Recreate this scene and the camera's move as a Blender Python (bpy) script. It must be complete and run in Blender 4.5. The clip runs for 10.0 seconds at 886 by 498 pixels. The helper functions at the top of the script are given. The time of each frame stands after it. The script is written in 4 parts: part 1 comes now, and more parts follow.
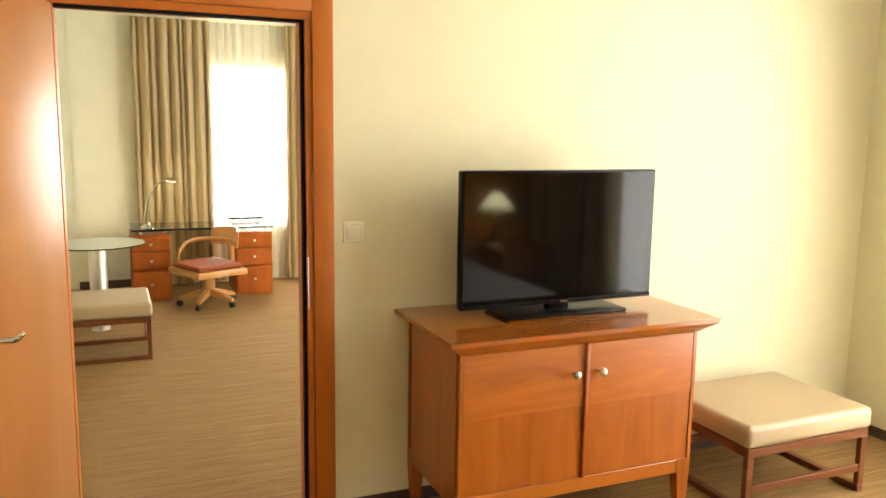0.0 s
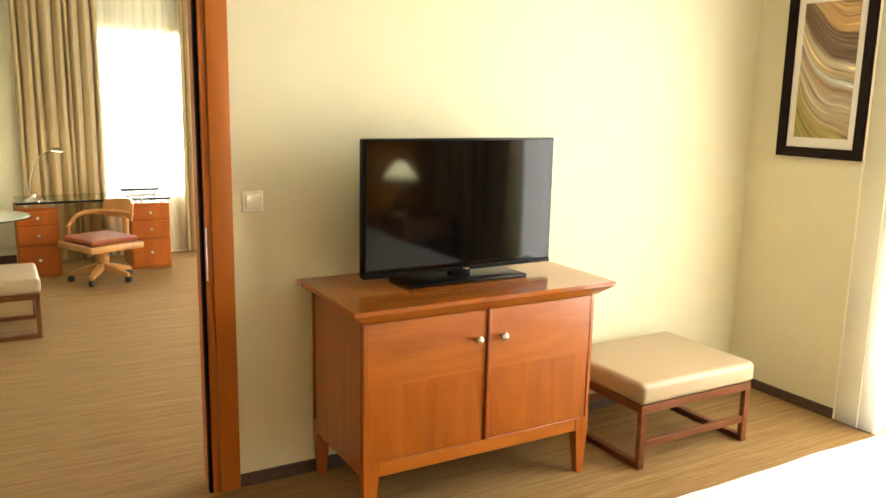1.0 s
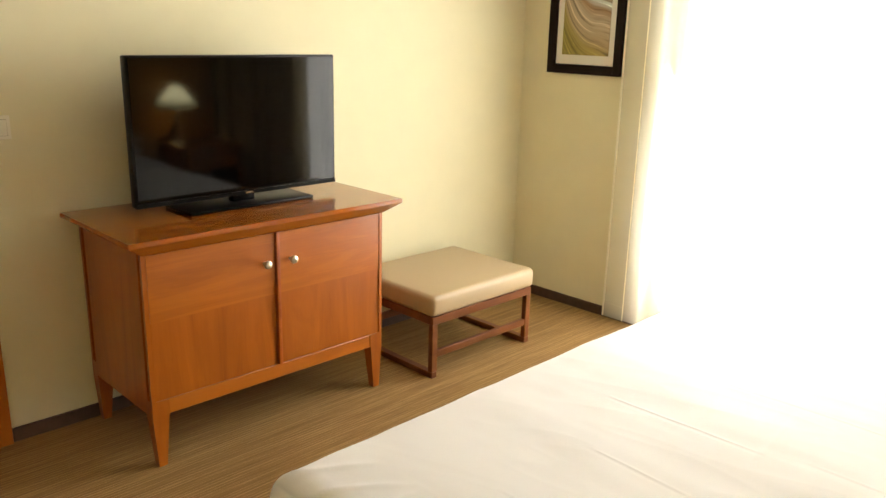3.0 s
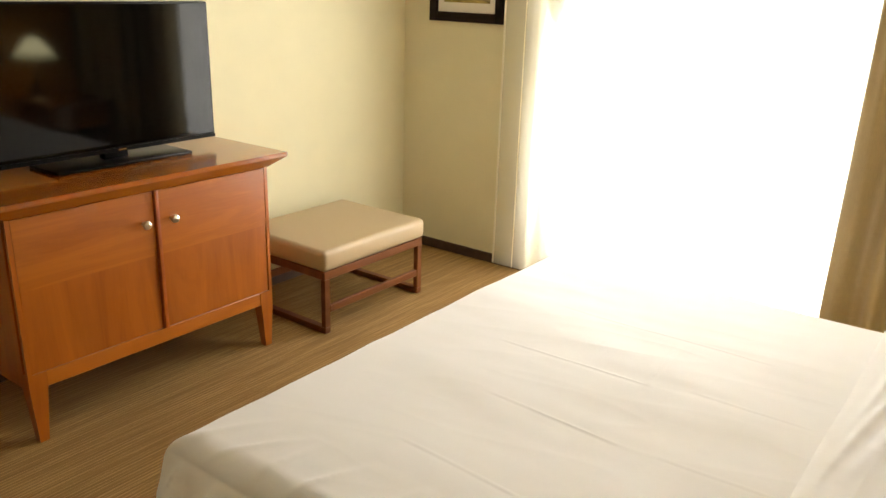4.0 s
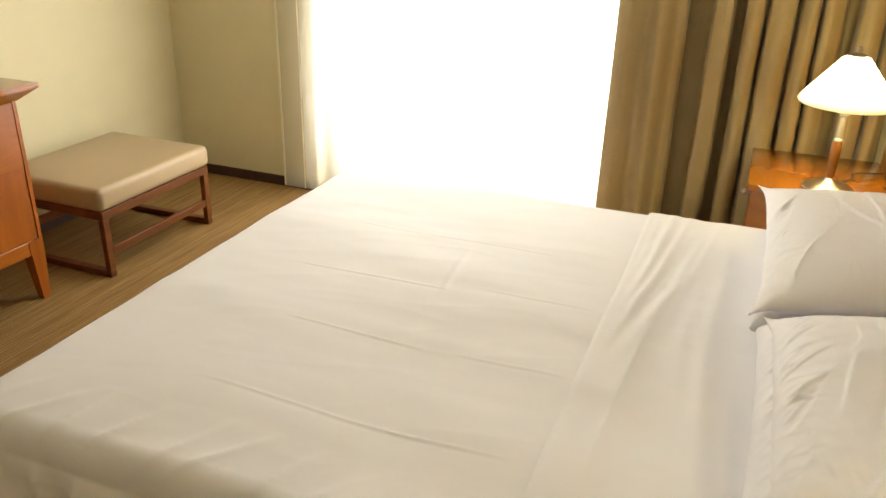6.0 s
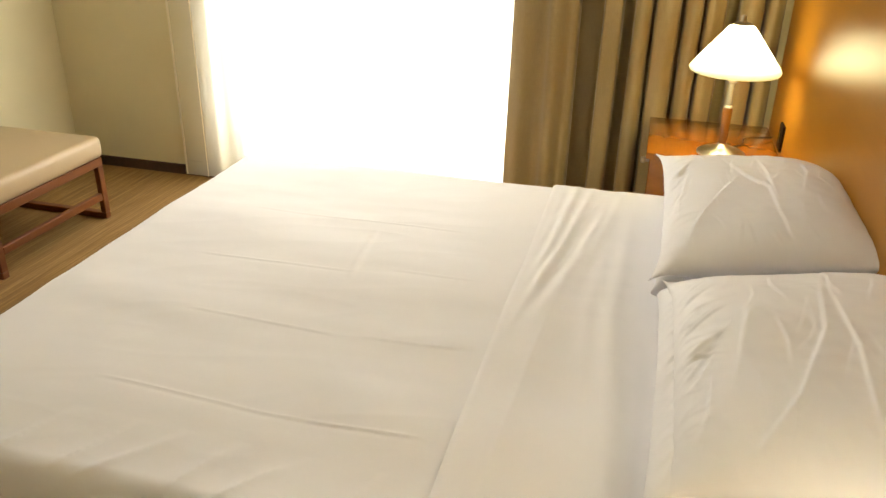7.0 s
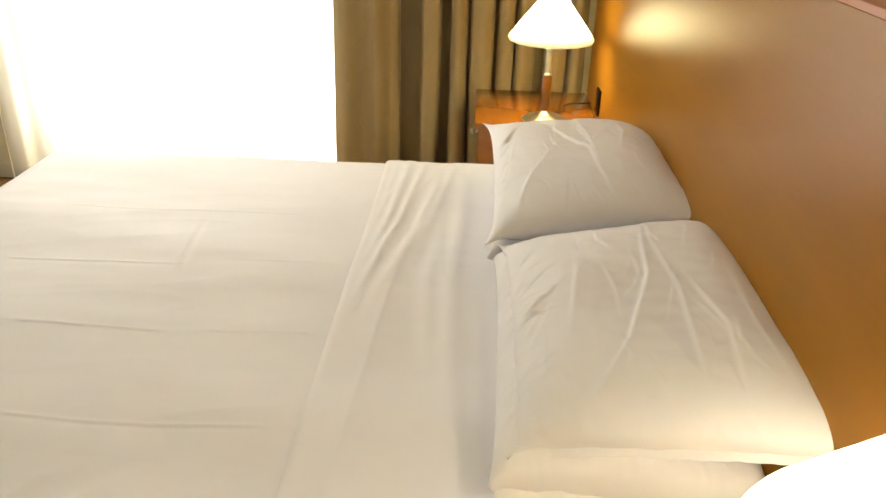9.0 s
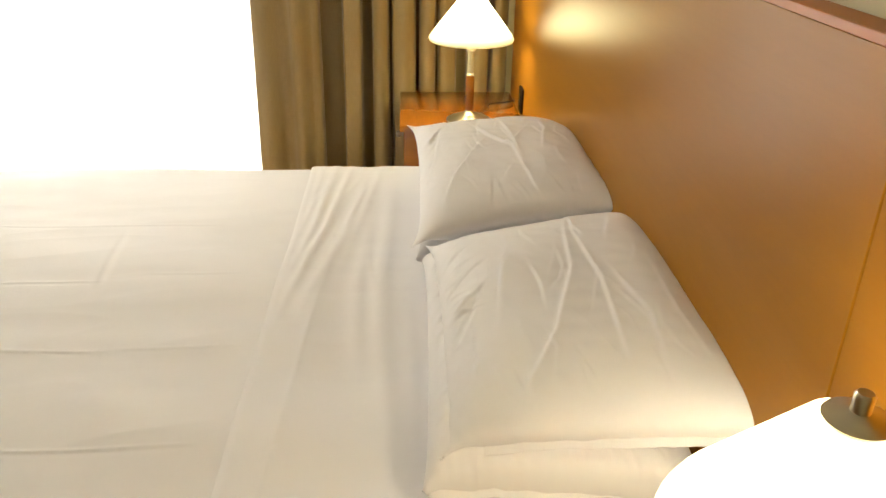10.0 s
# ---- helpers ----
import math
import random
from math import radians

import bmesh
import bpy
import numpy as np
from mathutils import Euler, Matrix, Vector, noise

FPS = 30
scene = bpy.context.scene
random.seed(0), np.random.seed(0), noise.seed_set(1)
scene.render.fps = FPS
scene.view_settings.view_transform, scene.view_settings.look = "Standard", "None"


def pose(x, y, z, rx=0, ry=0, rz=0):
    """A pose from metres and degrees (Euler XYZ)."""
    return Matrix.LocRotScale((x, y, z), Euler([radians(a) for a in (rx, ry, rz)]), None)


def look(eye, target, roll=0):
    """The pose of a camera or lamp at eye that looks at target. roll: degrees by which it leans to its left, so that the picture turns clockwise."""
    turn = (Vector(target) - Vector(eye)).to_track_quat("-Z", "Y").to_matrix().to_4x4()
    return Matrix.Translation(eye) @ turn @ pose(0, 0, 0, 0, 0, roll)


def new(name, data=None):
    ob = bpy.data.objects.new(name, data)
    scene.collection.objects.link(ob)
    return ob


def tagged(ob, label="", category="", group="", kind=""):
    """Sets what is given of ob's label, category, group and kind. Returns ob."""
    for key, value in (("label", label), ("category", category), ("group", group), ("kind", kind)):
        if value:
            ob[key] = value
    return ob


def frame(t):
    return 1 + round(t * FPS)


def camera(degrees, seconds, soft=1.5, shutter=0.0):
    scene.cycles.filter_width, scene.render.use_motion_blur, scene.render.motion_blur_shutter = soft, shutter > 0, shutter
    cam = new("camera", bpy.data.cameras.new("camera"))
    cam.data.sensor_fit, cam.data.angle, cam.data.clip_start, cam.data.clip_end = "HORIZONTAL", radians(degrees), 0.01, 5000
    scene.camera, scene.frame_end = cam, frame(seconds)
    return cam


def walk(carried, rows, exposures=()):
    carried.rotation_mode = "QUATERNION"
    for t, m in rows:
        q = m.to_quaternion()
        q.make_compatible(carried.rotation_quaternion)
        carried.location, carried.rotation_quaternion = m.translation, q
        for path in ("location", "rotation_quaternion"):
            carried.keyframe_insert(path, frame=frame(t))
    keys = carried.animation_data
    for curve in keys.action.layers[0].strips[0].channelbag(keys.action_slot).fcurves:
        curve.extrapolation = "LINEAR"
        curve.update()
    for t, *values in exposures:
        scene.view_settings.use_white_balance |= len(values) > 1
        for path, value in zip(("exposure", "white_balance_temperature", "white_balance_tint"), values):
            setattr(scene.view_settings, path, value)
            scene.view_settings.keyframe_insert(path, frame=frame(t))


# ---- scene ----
cam = camera(58.4, 10.0)
PATH = [
    (0, pose(-0.227, -0.116, 1.646, 81.30, -0.84, -22.84)),
    (0.5, pose(-0.223, -0.125, 1.640, 80.62, -1.00, -26.08)),
    (1, pose(-0.214, -0.128, 1.639, 79.27, -1.15, -29.61)),
    (1.5, pose(-0.207, -0.134, 1.630, 78.20, -1.28, -33.07)),
    (2, pose(-0.199, -0.141, 1.613, 77.21, -1.33, -37.10)),
    (2.5, pose(-0.188, -0.143, 1.608, 75.94, -1.38, -40.72)),
    (4, pose(-0.168, -0.126, 1.586, 71.33, -1.62, -52.88)),
    (4.5, pose(-0.165, -0.120, 1.579, 69.93, -1.61, -56.89)),
    (5, pose(-0.154, -0.124, 1.578, 68.32, -1.59, -61.11)),
    (5.5, pose(-0.146, -0.132, 1.575, 66.95, -1.49, -64.75)),
    (7, pose(-0.120, -0.163, 1.568, 64.59, -1.13, -74.97)),
    (7.5, pose(-0.114, -0.171, 1.563, 64.28, -0.99, -78.22)),
    (8, pose(-0.112, -0.176, 1.554, 63.87, -1.20, -81.60)),
    (8.5, pose(-0.108, -0.179, 1.546, 63.68, -1.50, -84.38)),
    (9, pose(-0.103, -0.181, 1.541, 63.71, -1.65, -87.11)),
    (9.5, pose(-0.098, -0.195, 1.533, 64.01, -1.28, -89.59)),
    (10, pose(-0.094, -0.205, 1.532, 64.13, -1.04, -92.42)),
]
EXPOSURES = [(0.0, -0.46, 6580, 11), (1.5, -0.50, 6580, 11), (2.5, -0.82, 6620, 11), (4.5, -1.32, 6760, 12), (7.0, -1.48, 6880, 12), (10.0, -1.55, 6900, 12)]
walk(cam, PATH, EXPOSURES)

# ---- plan, in metres: y = 3 is the television wall, x = 3.6 the window wall, y = -0.7 the bed wall ----
YW, XW, YH = 3.0, 3.6, -0.655
CEIL = 2.75
FAR = 8.4            # window wall of the sitting room

# ---- world and large lights ----
world = bpy.data.worlds.new("overcast_sky")
scene.world = world
world.use_nodes = True
wn = world.node_tree.nodes
sky = wn.new("ShaderNodeTexSky")
sky.sky_type, sky.sun_disc = "NISHITA", False
sky.sun_elevation, sky.sun_rotation = radians(50), radians(60)
wn["Background"].inputs[1].default_value = 0.12
world.node_tree.links.new(sky.outputs[0], wn["Background"].inputs[0])


def area_light(name, m, w, h, watts, colour):
    data = bpy.data.lights.new(name, "AREA")
    data.shape, data.size, data.size_y = "RECTANGLE", w, h
    data.energy, data.color = watts, colour
    ob = new(name, data)
    ob.matrix_world = m
    return ob


# daylight slanting in through both window openings
area_light("bedroom_window_daylight", look((3.605, 0.815, 1.40), (0.35, 0.70, 0.85)), 2.4, 2.2, 195, (0.985, 1.0, 0.97))
area_light("sitting_room_window_daylight", look((1.05, FAR + 0.85, 1.75), (1.05, 0.0, -0.6)), 1.5, 1.7, 250, (0.985, 1.0, 0.97))


# ---- materials ----
def material(name):
    m = bpy.data.materials.new(name)
    m.use_nodes = True
    nt = m.node_tree
    return m, nt, nt.nodes["Principled BSDF"]


def node(nt, kind, **values):
    n = nt.nodes.new(kind)
    for key, v in values.items():
        n.inputs[key.replace("_", " ")].default_value = v
    return n


def ramp(nt, fac, stops):
    r = nt.nodes.new("ShaderNodeValToRGB")
    e = r.color_ramp.elements
    while len(e) < len(stops):
        e.new(0.5)
    for el, (p, c) in zip(e, stops):
        el.position, el.color = p, (*c, 1)
    nt.links.new(fac, r.inputs[0])
    return r


def coords(nt, scale, rot=(0, 0, 0), kind="Object"):
    tc = nt.nodes.new("ShaderNodeTexCoord")
    mp = nt.nodes.new("ShaderNodeMapping")
    mp.inputs["Scale"].default_value = scale
    mp.inputs["Rotation"].default_value = rot
    nt.links.new(tc.outputs[kind], mp.inputs["Vector"])
    return mp.outputs[0]


def bump(nt, bsdf, height, strength, distance=0.002):
    b = node(nt, "ShaderNodeBump", Strength=strength, Distance=distance)
    nt.links.new(height, b.inputs["Height"])
    nt.links.new(b.outputs[0], bsdf.inputs["Normal"])


def wood(name, dark, light, rough=0.35, axis="z", coat=0.0, grain=1.0, figure=0.0, spec=0.35, coat_rough=0.12):
    """Veneer with long grain along one axis, a slow figure across it and fine pores."""
    m, nt, b = material(name)
    s = {"x": (0.8, 7, 7), "y": (7, 0.8, 7), "z": (7, 7, 0.8)}[axis]
    v = coords(nt, s)
    n1 = node(nt, "ShaderNodeTexNoise", Scale=1.0 * grain, Detail=6.0, Roughness=0.6, Distortion=1.2)
    nt.links.new(v, n1.inputs["Vector"])
    s2 = {"x": (4, 160, 160), "y": (160, 4, 160), "z": (160, 160, 4)}[axis]
    v2 = coords(nt, s2)
    n2 = node(nt, "ShaderNodeTexNoise", Scale=1.0, Detail=3.0)
    nt.links.new(v2, n2.inputs["Vector"])
    add = nt.nodes.new("ShaderNodeMath")
    add.operation = "MULTIPLY_ADD"
    add.inputs[1].default_value = 0.14
    nt.links.new(n2.outputs[0], add.inputs[0])
    nt.links.new(n1.outputs[0], add.inputs[2])
    mid = tuple((a + c) / 2 for a, c in zip(dark, light))
    total = add.outputs[0]
    if figure:
        turns = nt.nodes.new("ShaderNodeMath")
        turns.operation = "MULTIPLY"
        turns.inputs[1].default_value = 70.0
        nt.links.new(n1.outputs[0], turns.inputs[0])
        wave = nt.nodes.new("ShaderNodeMath")
        wave.operation = "SINE"
        nt.links.new(turns.outputs[0], wave.inputs[0])
        more = nt.nodes.new("ShaderNodeMath")
        more.operation = "MULTIPLY_ADD"
        more.inputs[1].default_value = figure
        nt.links.new(wave.outputs[0], more.inputs[0])
        nt.links.new(total, more.inputs[2])
        total = more.outputs[0]
    r = ramp(nt, total, [(0.38, dark), (0.56, mid), (0.76, light)])
    nt.links.new(r.outputs[0], b.inputs["Base Color"])
    b.inputs["Roughness"].default_value = rough
    b.inputs["Specular IOR Level"].default_value = spec
    b.inputs["Coat Weight"].default_value = coat
    b.inputs["Coat Roughness"].default_value = coat_rough
    bump(nt, b, n2.outputs[0], 0.12, 0.0006)
    return m


def plain(name, colour, rough=0.5, metal=0.0, vary=0.06, scale=30.0, bumps=0.0, spec=0.5):
    m, nt, b = material(name)
    v = coords(nt, (1, 1, 1))
    n = node(nt, "ShaderNodeTexNoise", Scale=scale, Detail=5.0)
    nt.links.new(v, n.inputs["Vector"])
    lo = tuple(c * (1 - vary) for c in colour)
    hi = tuple(min(1, c * (1 + vary)) for c in colour)
    r = ramp(nt, n.outputs[0], [(0.3, lo), (0.7, hi)])
    nt.links.new(r.outputs[0], b.inputs["Base Color"])
    b.inputs["Roughness"].default_value = rough
    b.inputs["Metallic"].default_value = metal
    b.inputs["Specular IOR Level"].default_value = spec
    if bumps:
        bump(nt, b, n.outputs[0], bumps, 0.001)
    return m


CHERRY = wood("cherry_veneer_upright", (0.265, 0.057, 0.0028), (0.415, 0.108, 0.0065), 0.32, "z", 0.8, figure=0.012, coat_rough=0.26)
CHERRY_X = wood("cherry_veneer_across", (0.285, 0.065, 0.0035), (0.48, 0.137, 0.010), 0.30, "x", 0.9, figure=0.022, coat_rough=0.26)
CHERRY_Y = wood("cherry_veneer_deep", (0.27, 0.055, 0.007), (0.42, 0.10, 0.016), 0.36, "y", 0.2)
CHERRY_TOP = wood("polished_cherry_top", (0.255, 0.062, 0.004), (0.36, 0.104, 0.009), 0.16, "x", 0.6)
CASING = wood("door_casing_wood", (0.42, 0.115, 0.010), (0.49, 0.145, 0.016), 0.45, "z", 0.1)
CASING_X = wood("door_head_wood", (0.42, 0.115, 0.010), (0.49, 0.145, 0.016), 0.45, "x", 0.1)
LEAF = wood("door_leaf_veneer", (0.38, 0.145, 0.034), (0.43, 0.165, 0.042), 0.42, "z", 0.0, spec=0.5)
HEADB = wood("headboard_veneer", (0.335, 0.138, 0.012), (0.38, 0.162, 0.017), 0.30, "x", 0.0, 0.6, spec=0.11)
WENGE = wood("dark_walnut", (0.12, 0.038, 0.010), (0.19, 0.064, 0.019), 0.5, "x", 0.0, spec=0.2)
BEECH = wood("beech", (0.46, 0.21, 0.055), (0.60, 0.31, 0.095), 0.35, "z", 0.2)
DRAWER = wood("drawer_veneer", (0.31, 0.065, 0.006), (0.44, 0.11, 0.012), 0.4, "z", 0.15)
BLACKWOOD = plain("black_frame_lacquer", (0.012, 0.005, 0.003), 0.5, spec=0.12)
GLASS_EDGE = plain("dark_glass_edge", (0.004, 0.010, 0.008), 0.5, spec=0.15)
BASEB = plain("baseboard_brown", (0.075, 0.042, 0.026), 0.55, vary=0.15)
PAINT = plain("cream_wall_paint", (0.755, 0.70, 0.475), 0.7, vary=0.02, scale=6, bumps=0.04)
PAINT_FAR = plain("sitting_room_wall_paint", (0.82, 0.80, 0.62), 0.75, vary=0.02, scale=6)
CEILM = plain("ceiling_white", (0.70, 0.67, 0.59), 0.85, vary=0.02)
BLACK = plain("black_plastic", (0.004, 0.004, 0.004), 0.3, spec=0.12)
DARKGAP = plain("rebate_shade_black", (0.008, 0.004, 0.004), 0.8, spec=0.1)
SCREEN = plain("television_glass", (0.002, 0.0018, 0.0015), 0.06, vary=0.0, spec=0.23)
STEEL = plain("brushed_nickel", (0.55, 0.50, 0.40), 0.28, 1.0)
NIGHT = wood("bedside_veneer", (0.24, 0.072, 0.006), (0.36, 0.120, 0.012), 0.14, "x", 0.6, figure=0.02)
STEMMETAL = plain("satin_nickel", (0.42, 0.38, 0.30), 0.45, 0.7)
STEMWOOD = wood("turned_stem_wood", (0.16, 0.055, 0.008), (0.24, 0.085, 0.014), 0.35, "z", 0.2)
CHROME = plain("chrome", (0.75, 0.74, 0.72), 0.12, 1.0)
SWITCHM = plain("switch_plastic", (0.84, 0.80, 0.66), 0.25, vary=0.01)
SWITCHGAP = plain("switch_gap_shade", (0.5, 0.45, 0.32), 0.6)
LEATHER = plain("cream_leather", (0.43, 0.325, 0.195), 0.42, vary=0.05, scale=300, bumps=0.15)
SEATRED = plain("red_leather", (0.26, 0.062, 0.018), 0.5, scale=120, bumps=0.1, spec=0.2)
MATBOARD = plain("white_mat_board", (0.80, 0.77, 0.68), 0.8, vary=0.01)
RUBBER = plain("black_rubber", (0.02, 0.02, 0.02), 0.6)
ALUMINIUM = plain("satin_aluminium", (0.78, 0.78, 0.76), 0.38, 1.0, vary=0.02)
PAPER = plain("white_paper", (0.85, 0.83, 0.76), 0.7, vary=0.01)


def linen(name, wrinkles):
    m, nt, b = material(name)
    v = coords(nt, (1, 1, 1))
    n = node(nt, "ShaderNodeTexNoise", Scale=3.0, Detail=6.0)
    w = node(nt, "ShaderNodeTexNoise", Scale=900.0, Detail=2.0)
    for k in (n, w):
        nt.links.new(v, k.inputs["Vector"])
    r = ramp(nt, n.outputs[0], [(0.3, (0.85, 0.835, 0.86)), (0.7, (0.89, 0.875, 0.90))])
    nt.links.new(r.outputs[0], b.inputs["Base Color"])
    b.inputs["Roughness"].default_value = 0.7
    b.inputs["Sheen Weight"].default_value = 0.15

    def calc(op, x, value, clamp=False):
        k = nt.nodes.new("ShaderNodeMath")
        k.operation, k.use_clamp = op, clamp
        nt.links.new(x, k.inputs[0])
        if value is not None:
            k.inputs[1].default_value = value
        return k.outputs[0]
    # fine pressed wrinkles: sharp where a slow noise passes its middle value
    c = node(nt, "ShaderNodeTexNoise", Scale=4.5, Detail=2.0, Roughness=0.45, Distortion=0.5)
    nt.links.new(coords(nt, (1.0, 1.6, 1.0), (0, 0, 0.5)), c.inputs["Vector"])
    line = calc("POWER", calc("SUBTRACT", calc("MULTIPLY", calc("ABSOLUTE", calc("SUBTRACT", c.outputs[0], 0.5), None), -6.0), -1.0, True), 3.0)
    both = nt.nodes.new("ShaderNodeMath")
    both.operation = "MULTIPLY_ADD"
    both.inputs[1].default_value = 0.15
    nt.links.new(w.outputs[0], both.inputs[0])
    nt.links.new(calc("MULTIPLY", line, wrinkles), both.inputs[2])
    bump(nt, b, both.outputs[0], 0.4, 0.002)
    return m


def carpet():
    """Loop carpet: ribs along x, uneven in tone, with stripe bands."""
    m, nt, b = material("ribbed_carpet")
    v = coords(nt, (3.0, 150.0, 1.0))
    rib = node(nt, "ShaderNodeTexNoise", Scale=1.0, Detail=3.0, Roughness=0.6)
    nt.links.new(v, rib.inputs["Vector"])
    v2 = coords(nt, (0.6, 34.0, 1.0))
    band = node(nt, "ShaderNodeTexNoise", Scale=1.0, Detail=4.0)
    nt.links.new(v2, band.inputs["Vector"])
    v3 = coords(nt, (420.0, 420.0, 420.0))
    pile = node(nt, "ShaderNodeTexNoise", Scale=1.0, Detail=1.0)
    nt.links.new(v3, pile.inputs["Vector"])
    a = nt.nodes.new("ShaderNodeMath")
    a.operation = "MULTIPLY_ADD"
    a.inputs[1].default_value = 0.35
    nt.links.new(band.outputs[0], a.inputs[0])
    nt.links.new(rib.outputs[0], a.inputs[2])
    v4 = coords(nt, (1.0, 1.0, 1.0))
    wave = node(nt, "ShaderNodeTexWave", Scale=20.0, Distortion=0.4, Detail=2.0)
    wave.wave_type, wave.bands_direction = "BANDS", "Y"
    nt.links.new(v4, wave.inputs["Vector"])
    w2 = nt.nodes.new("ShaderNodeMath")
    w2.operation = "MULTIPLY_ADD"
    w2.inputs[1].default_value = 0.16
    nt.links.new(wave.outputs["Fac"], w2.inputs[0])
    nt.links.new(a.outputs[0], w2.inputs[2])
    a2 = nt.nodes.new("ShaderNodeMath")
    a2.operation = "MULTIPLY_ADD"
    a2.inputs[1].default_value = 0.22
    nt.links.new(pile.outputs[0], a2.inputs[0])
    nt.links.new(w2.outputs[0], a2.inputs[2])
    r = ramp(nt, a2.outputs[0], [(0.42, (0.145, 0.072, 0.018)), (0.87, (0.242, 0.134, 0.037)), (1.32, (0.345, 0.205, 0.065))])
    nt.links.new(r.outputs[0], b.inputs["Base Color"])
    b.inputs["Roughness"].default_value = 0.95
    bump(nt, b, a2.outputs[0], 0.5, 0.004)
    return m


def drape_cloth():
    m, nt, b = material("taupe_satin")
    v = coords(nt, (700, 700, 40))
    n = node(nt, "ShaderNodeTexNoise", Scale=1.0, Detail=2.0)
    nt.links.new(v, n.inputs["Vector"])
    r = ramp(nt, n.outputs[0], [(0.3, (0.36, 0.262, 0.112)), (0.7, (0.42, 0.312, 0.140))])
    nt.links.new(r.outputs[0], b.inputs["Base Color"])
    b.inputs["Roughness"].default_value = 0.45
    b.inputs["Sheen Weight"].default_value = 0.25
    bump(nt, b, n.outputs[0], 0.1, 0.0005)
    tl = node(nt, "ShaderNodeBsdfTranslucent", Color=(0.40, 0.30, 0.18, 1))
    mx = node(nt, "ShaderNodeMixShader", Fac=0.03)
    nt.links.new(b.outputs[0], mx.inputs[1])
    nt.links.new(tl.outputs[0], mx.inputs[2])
    nt.links.new(mx.outputs[0], nt.nodes["Material Output"].inputs[0])
    return m


def sheer_cloth():
    m, nt, b = material("white_voile")
    out = nt.nodes["Material Output"]
    tr = node(nt, "ShaderNodeBsdfTransparent")
    tl = node(nt, "ShaderNodeBsdfTranslucent", Color=(0.92, 0.90, 0.80, 1))
    df = node(nt, "ShaderNodeBsdfDiffuse", Color=(0.90, 0.88, 0.78, 1))
    m1 = node(nt, "ShaderNodeMixShader", Fac=0.35)
    m2 = node(nt, "ShaderNodeMixShader", Fac=0.46)
    nt.links.new(tl.outputs[0], m1.inputs[1])
    nt.links.new(df.outputs[0], m1.inputs[2])
    nt.links.new(tr.outputs[0], m2.inputs[1])
    nt.links.new(m1.outputs[0], m2.inputs[2])
    nt.links.new(m2.outputs[0], out.inputs[0])
    return m


def glowing(name, colour, strength):
    m, nt, b = material(name)
    b.inputs["Base Color"].default_value = (*colour, 1)
    b.inputs["Emission Color"].default_value = (*colour, 1)
    b.inputs["Emission Strength"].default_value = strength
    b.inputs["Roughness"].default_value = 0.25
    return m


def opal_shade():
    """Opal glass lit from inside: strongest round the bulb, creamier at the thick rim."""
    m, nt, b = material("lit_opal_shade")
    tc = nt.nodes.new("ShaderNodeTexCoord")
    sep = nt.nodes.new("ShaderNodeSeparateXYZ")
    nt.links.new(tc.outputs["Object"], sep.inputs[0])
    span = nt.nodes.new("ShaderNodeMapRange")
    span.inputs["From Min"].default_value = -0.166
    span.inputs["From Max"].default_value = -0.085
    span.interpolation_type = "SMOOTHSTEP"
    span.inputs["To Min"].default_value = 1.7
    span.inputs["To Max"].default_value = 30.0
    nt.links.new(sep.outputs[2], span.inputs["Value"])
    b.inputs["Base Color"].default_value = (0.9, 0.85, 0.65, 1)
    hue = nt.nodes.new("ShaderNodeMapRange")
    hue.inputs["From Min"].default_value = -0.166
    hue.inputs["From Max"].default_value = -0.10
    nt.links.new(sep.outputs[2], hue.inputs["Value"])
    tone = ramp(nt, hue.outputs[0], [(0.0, (1.0, 0.93, 0.40)), (1.0, (1.0, 0.92, 0.52))])
    nt.links.new(tone.outputs[0], b.inputs["Emission Color"])
    nt.links.new(span.outputs[0], b.inputs["Emission Strength"])
    b.inputs["Roughness"].default_value = 0.25
    return m


def glass(name, colour):
    m, nt, b = material(name)
    b.inputs["Base Color"].default_value = (*colour, 1)
    b.inputs["Transmission Weight"].default_value = 1.0
    b.inputs["Roughness"].default_value = 0.02
    b.inputs["IOR"].default_value = 1.45
    return m


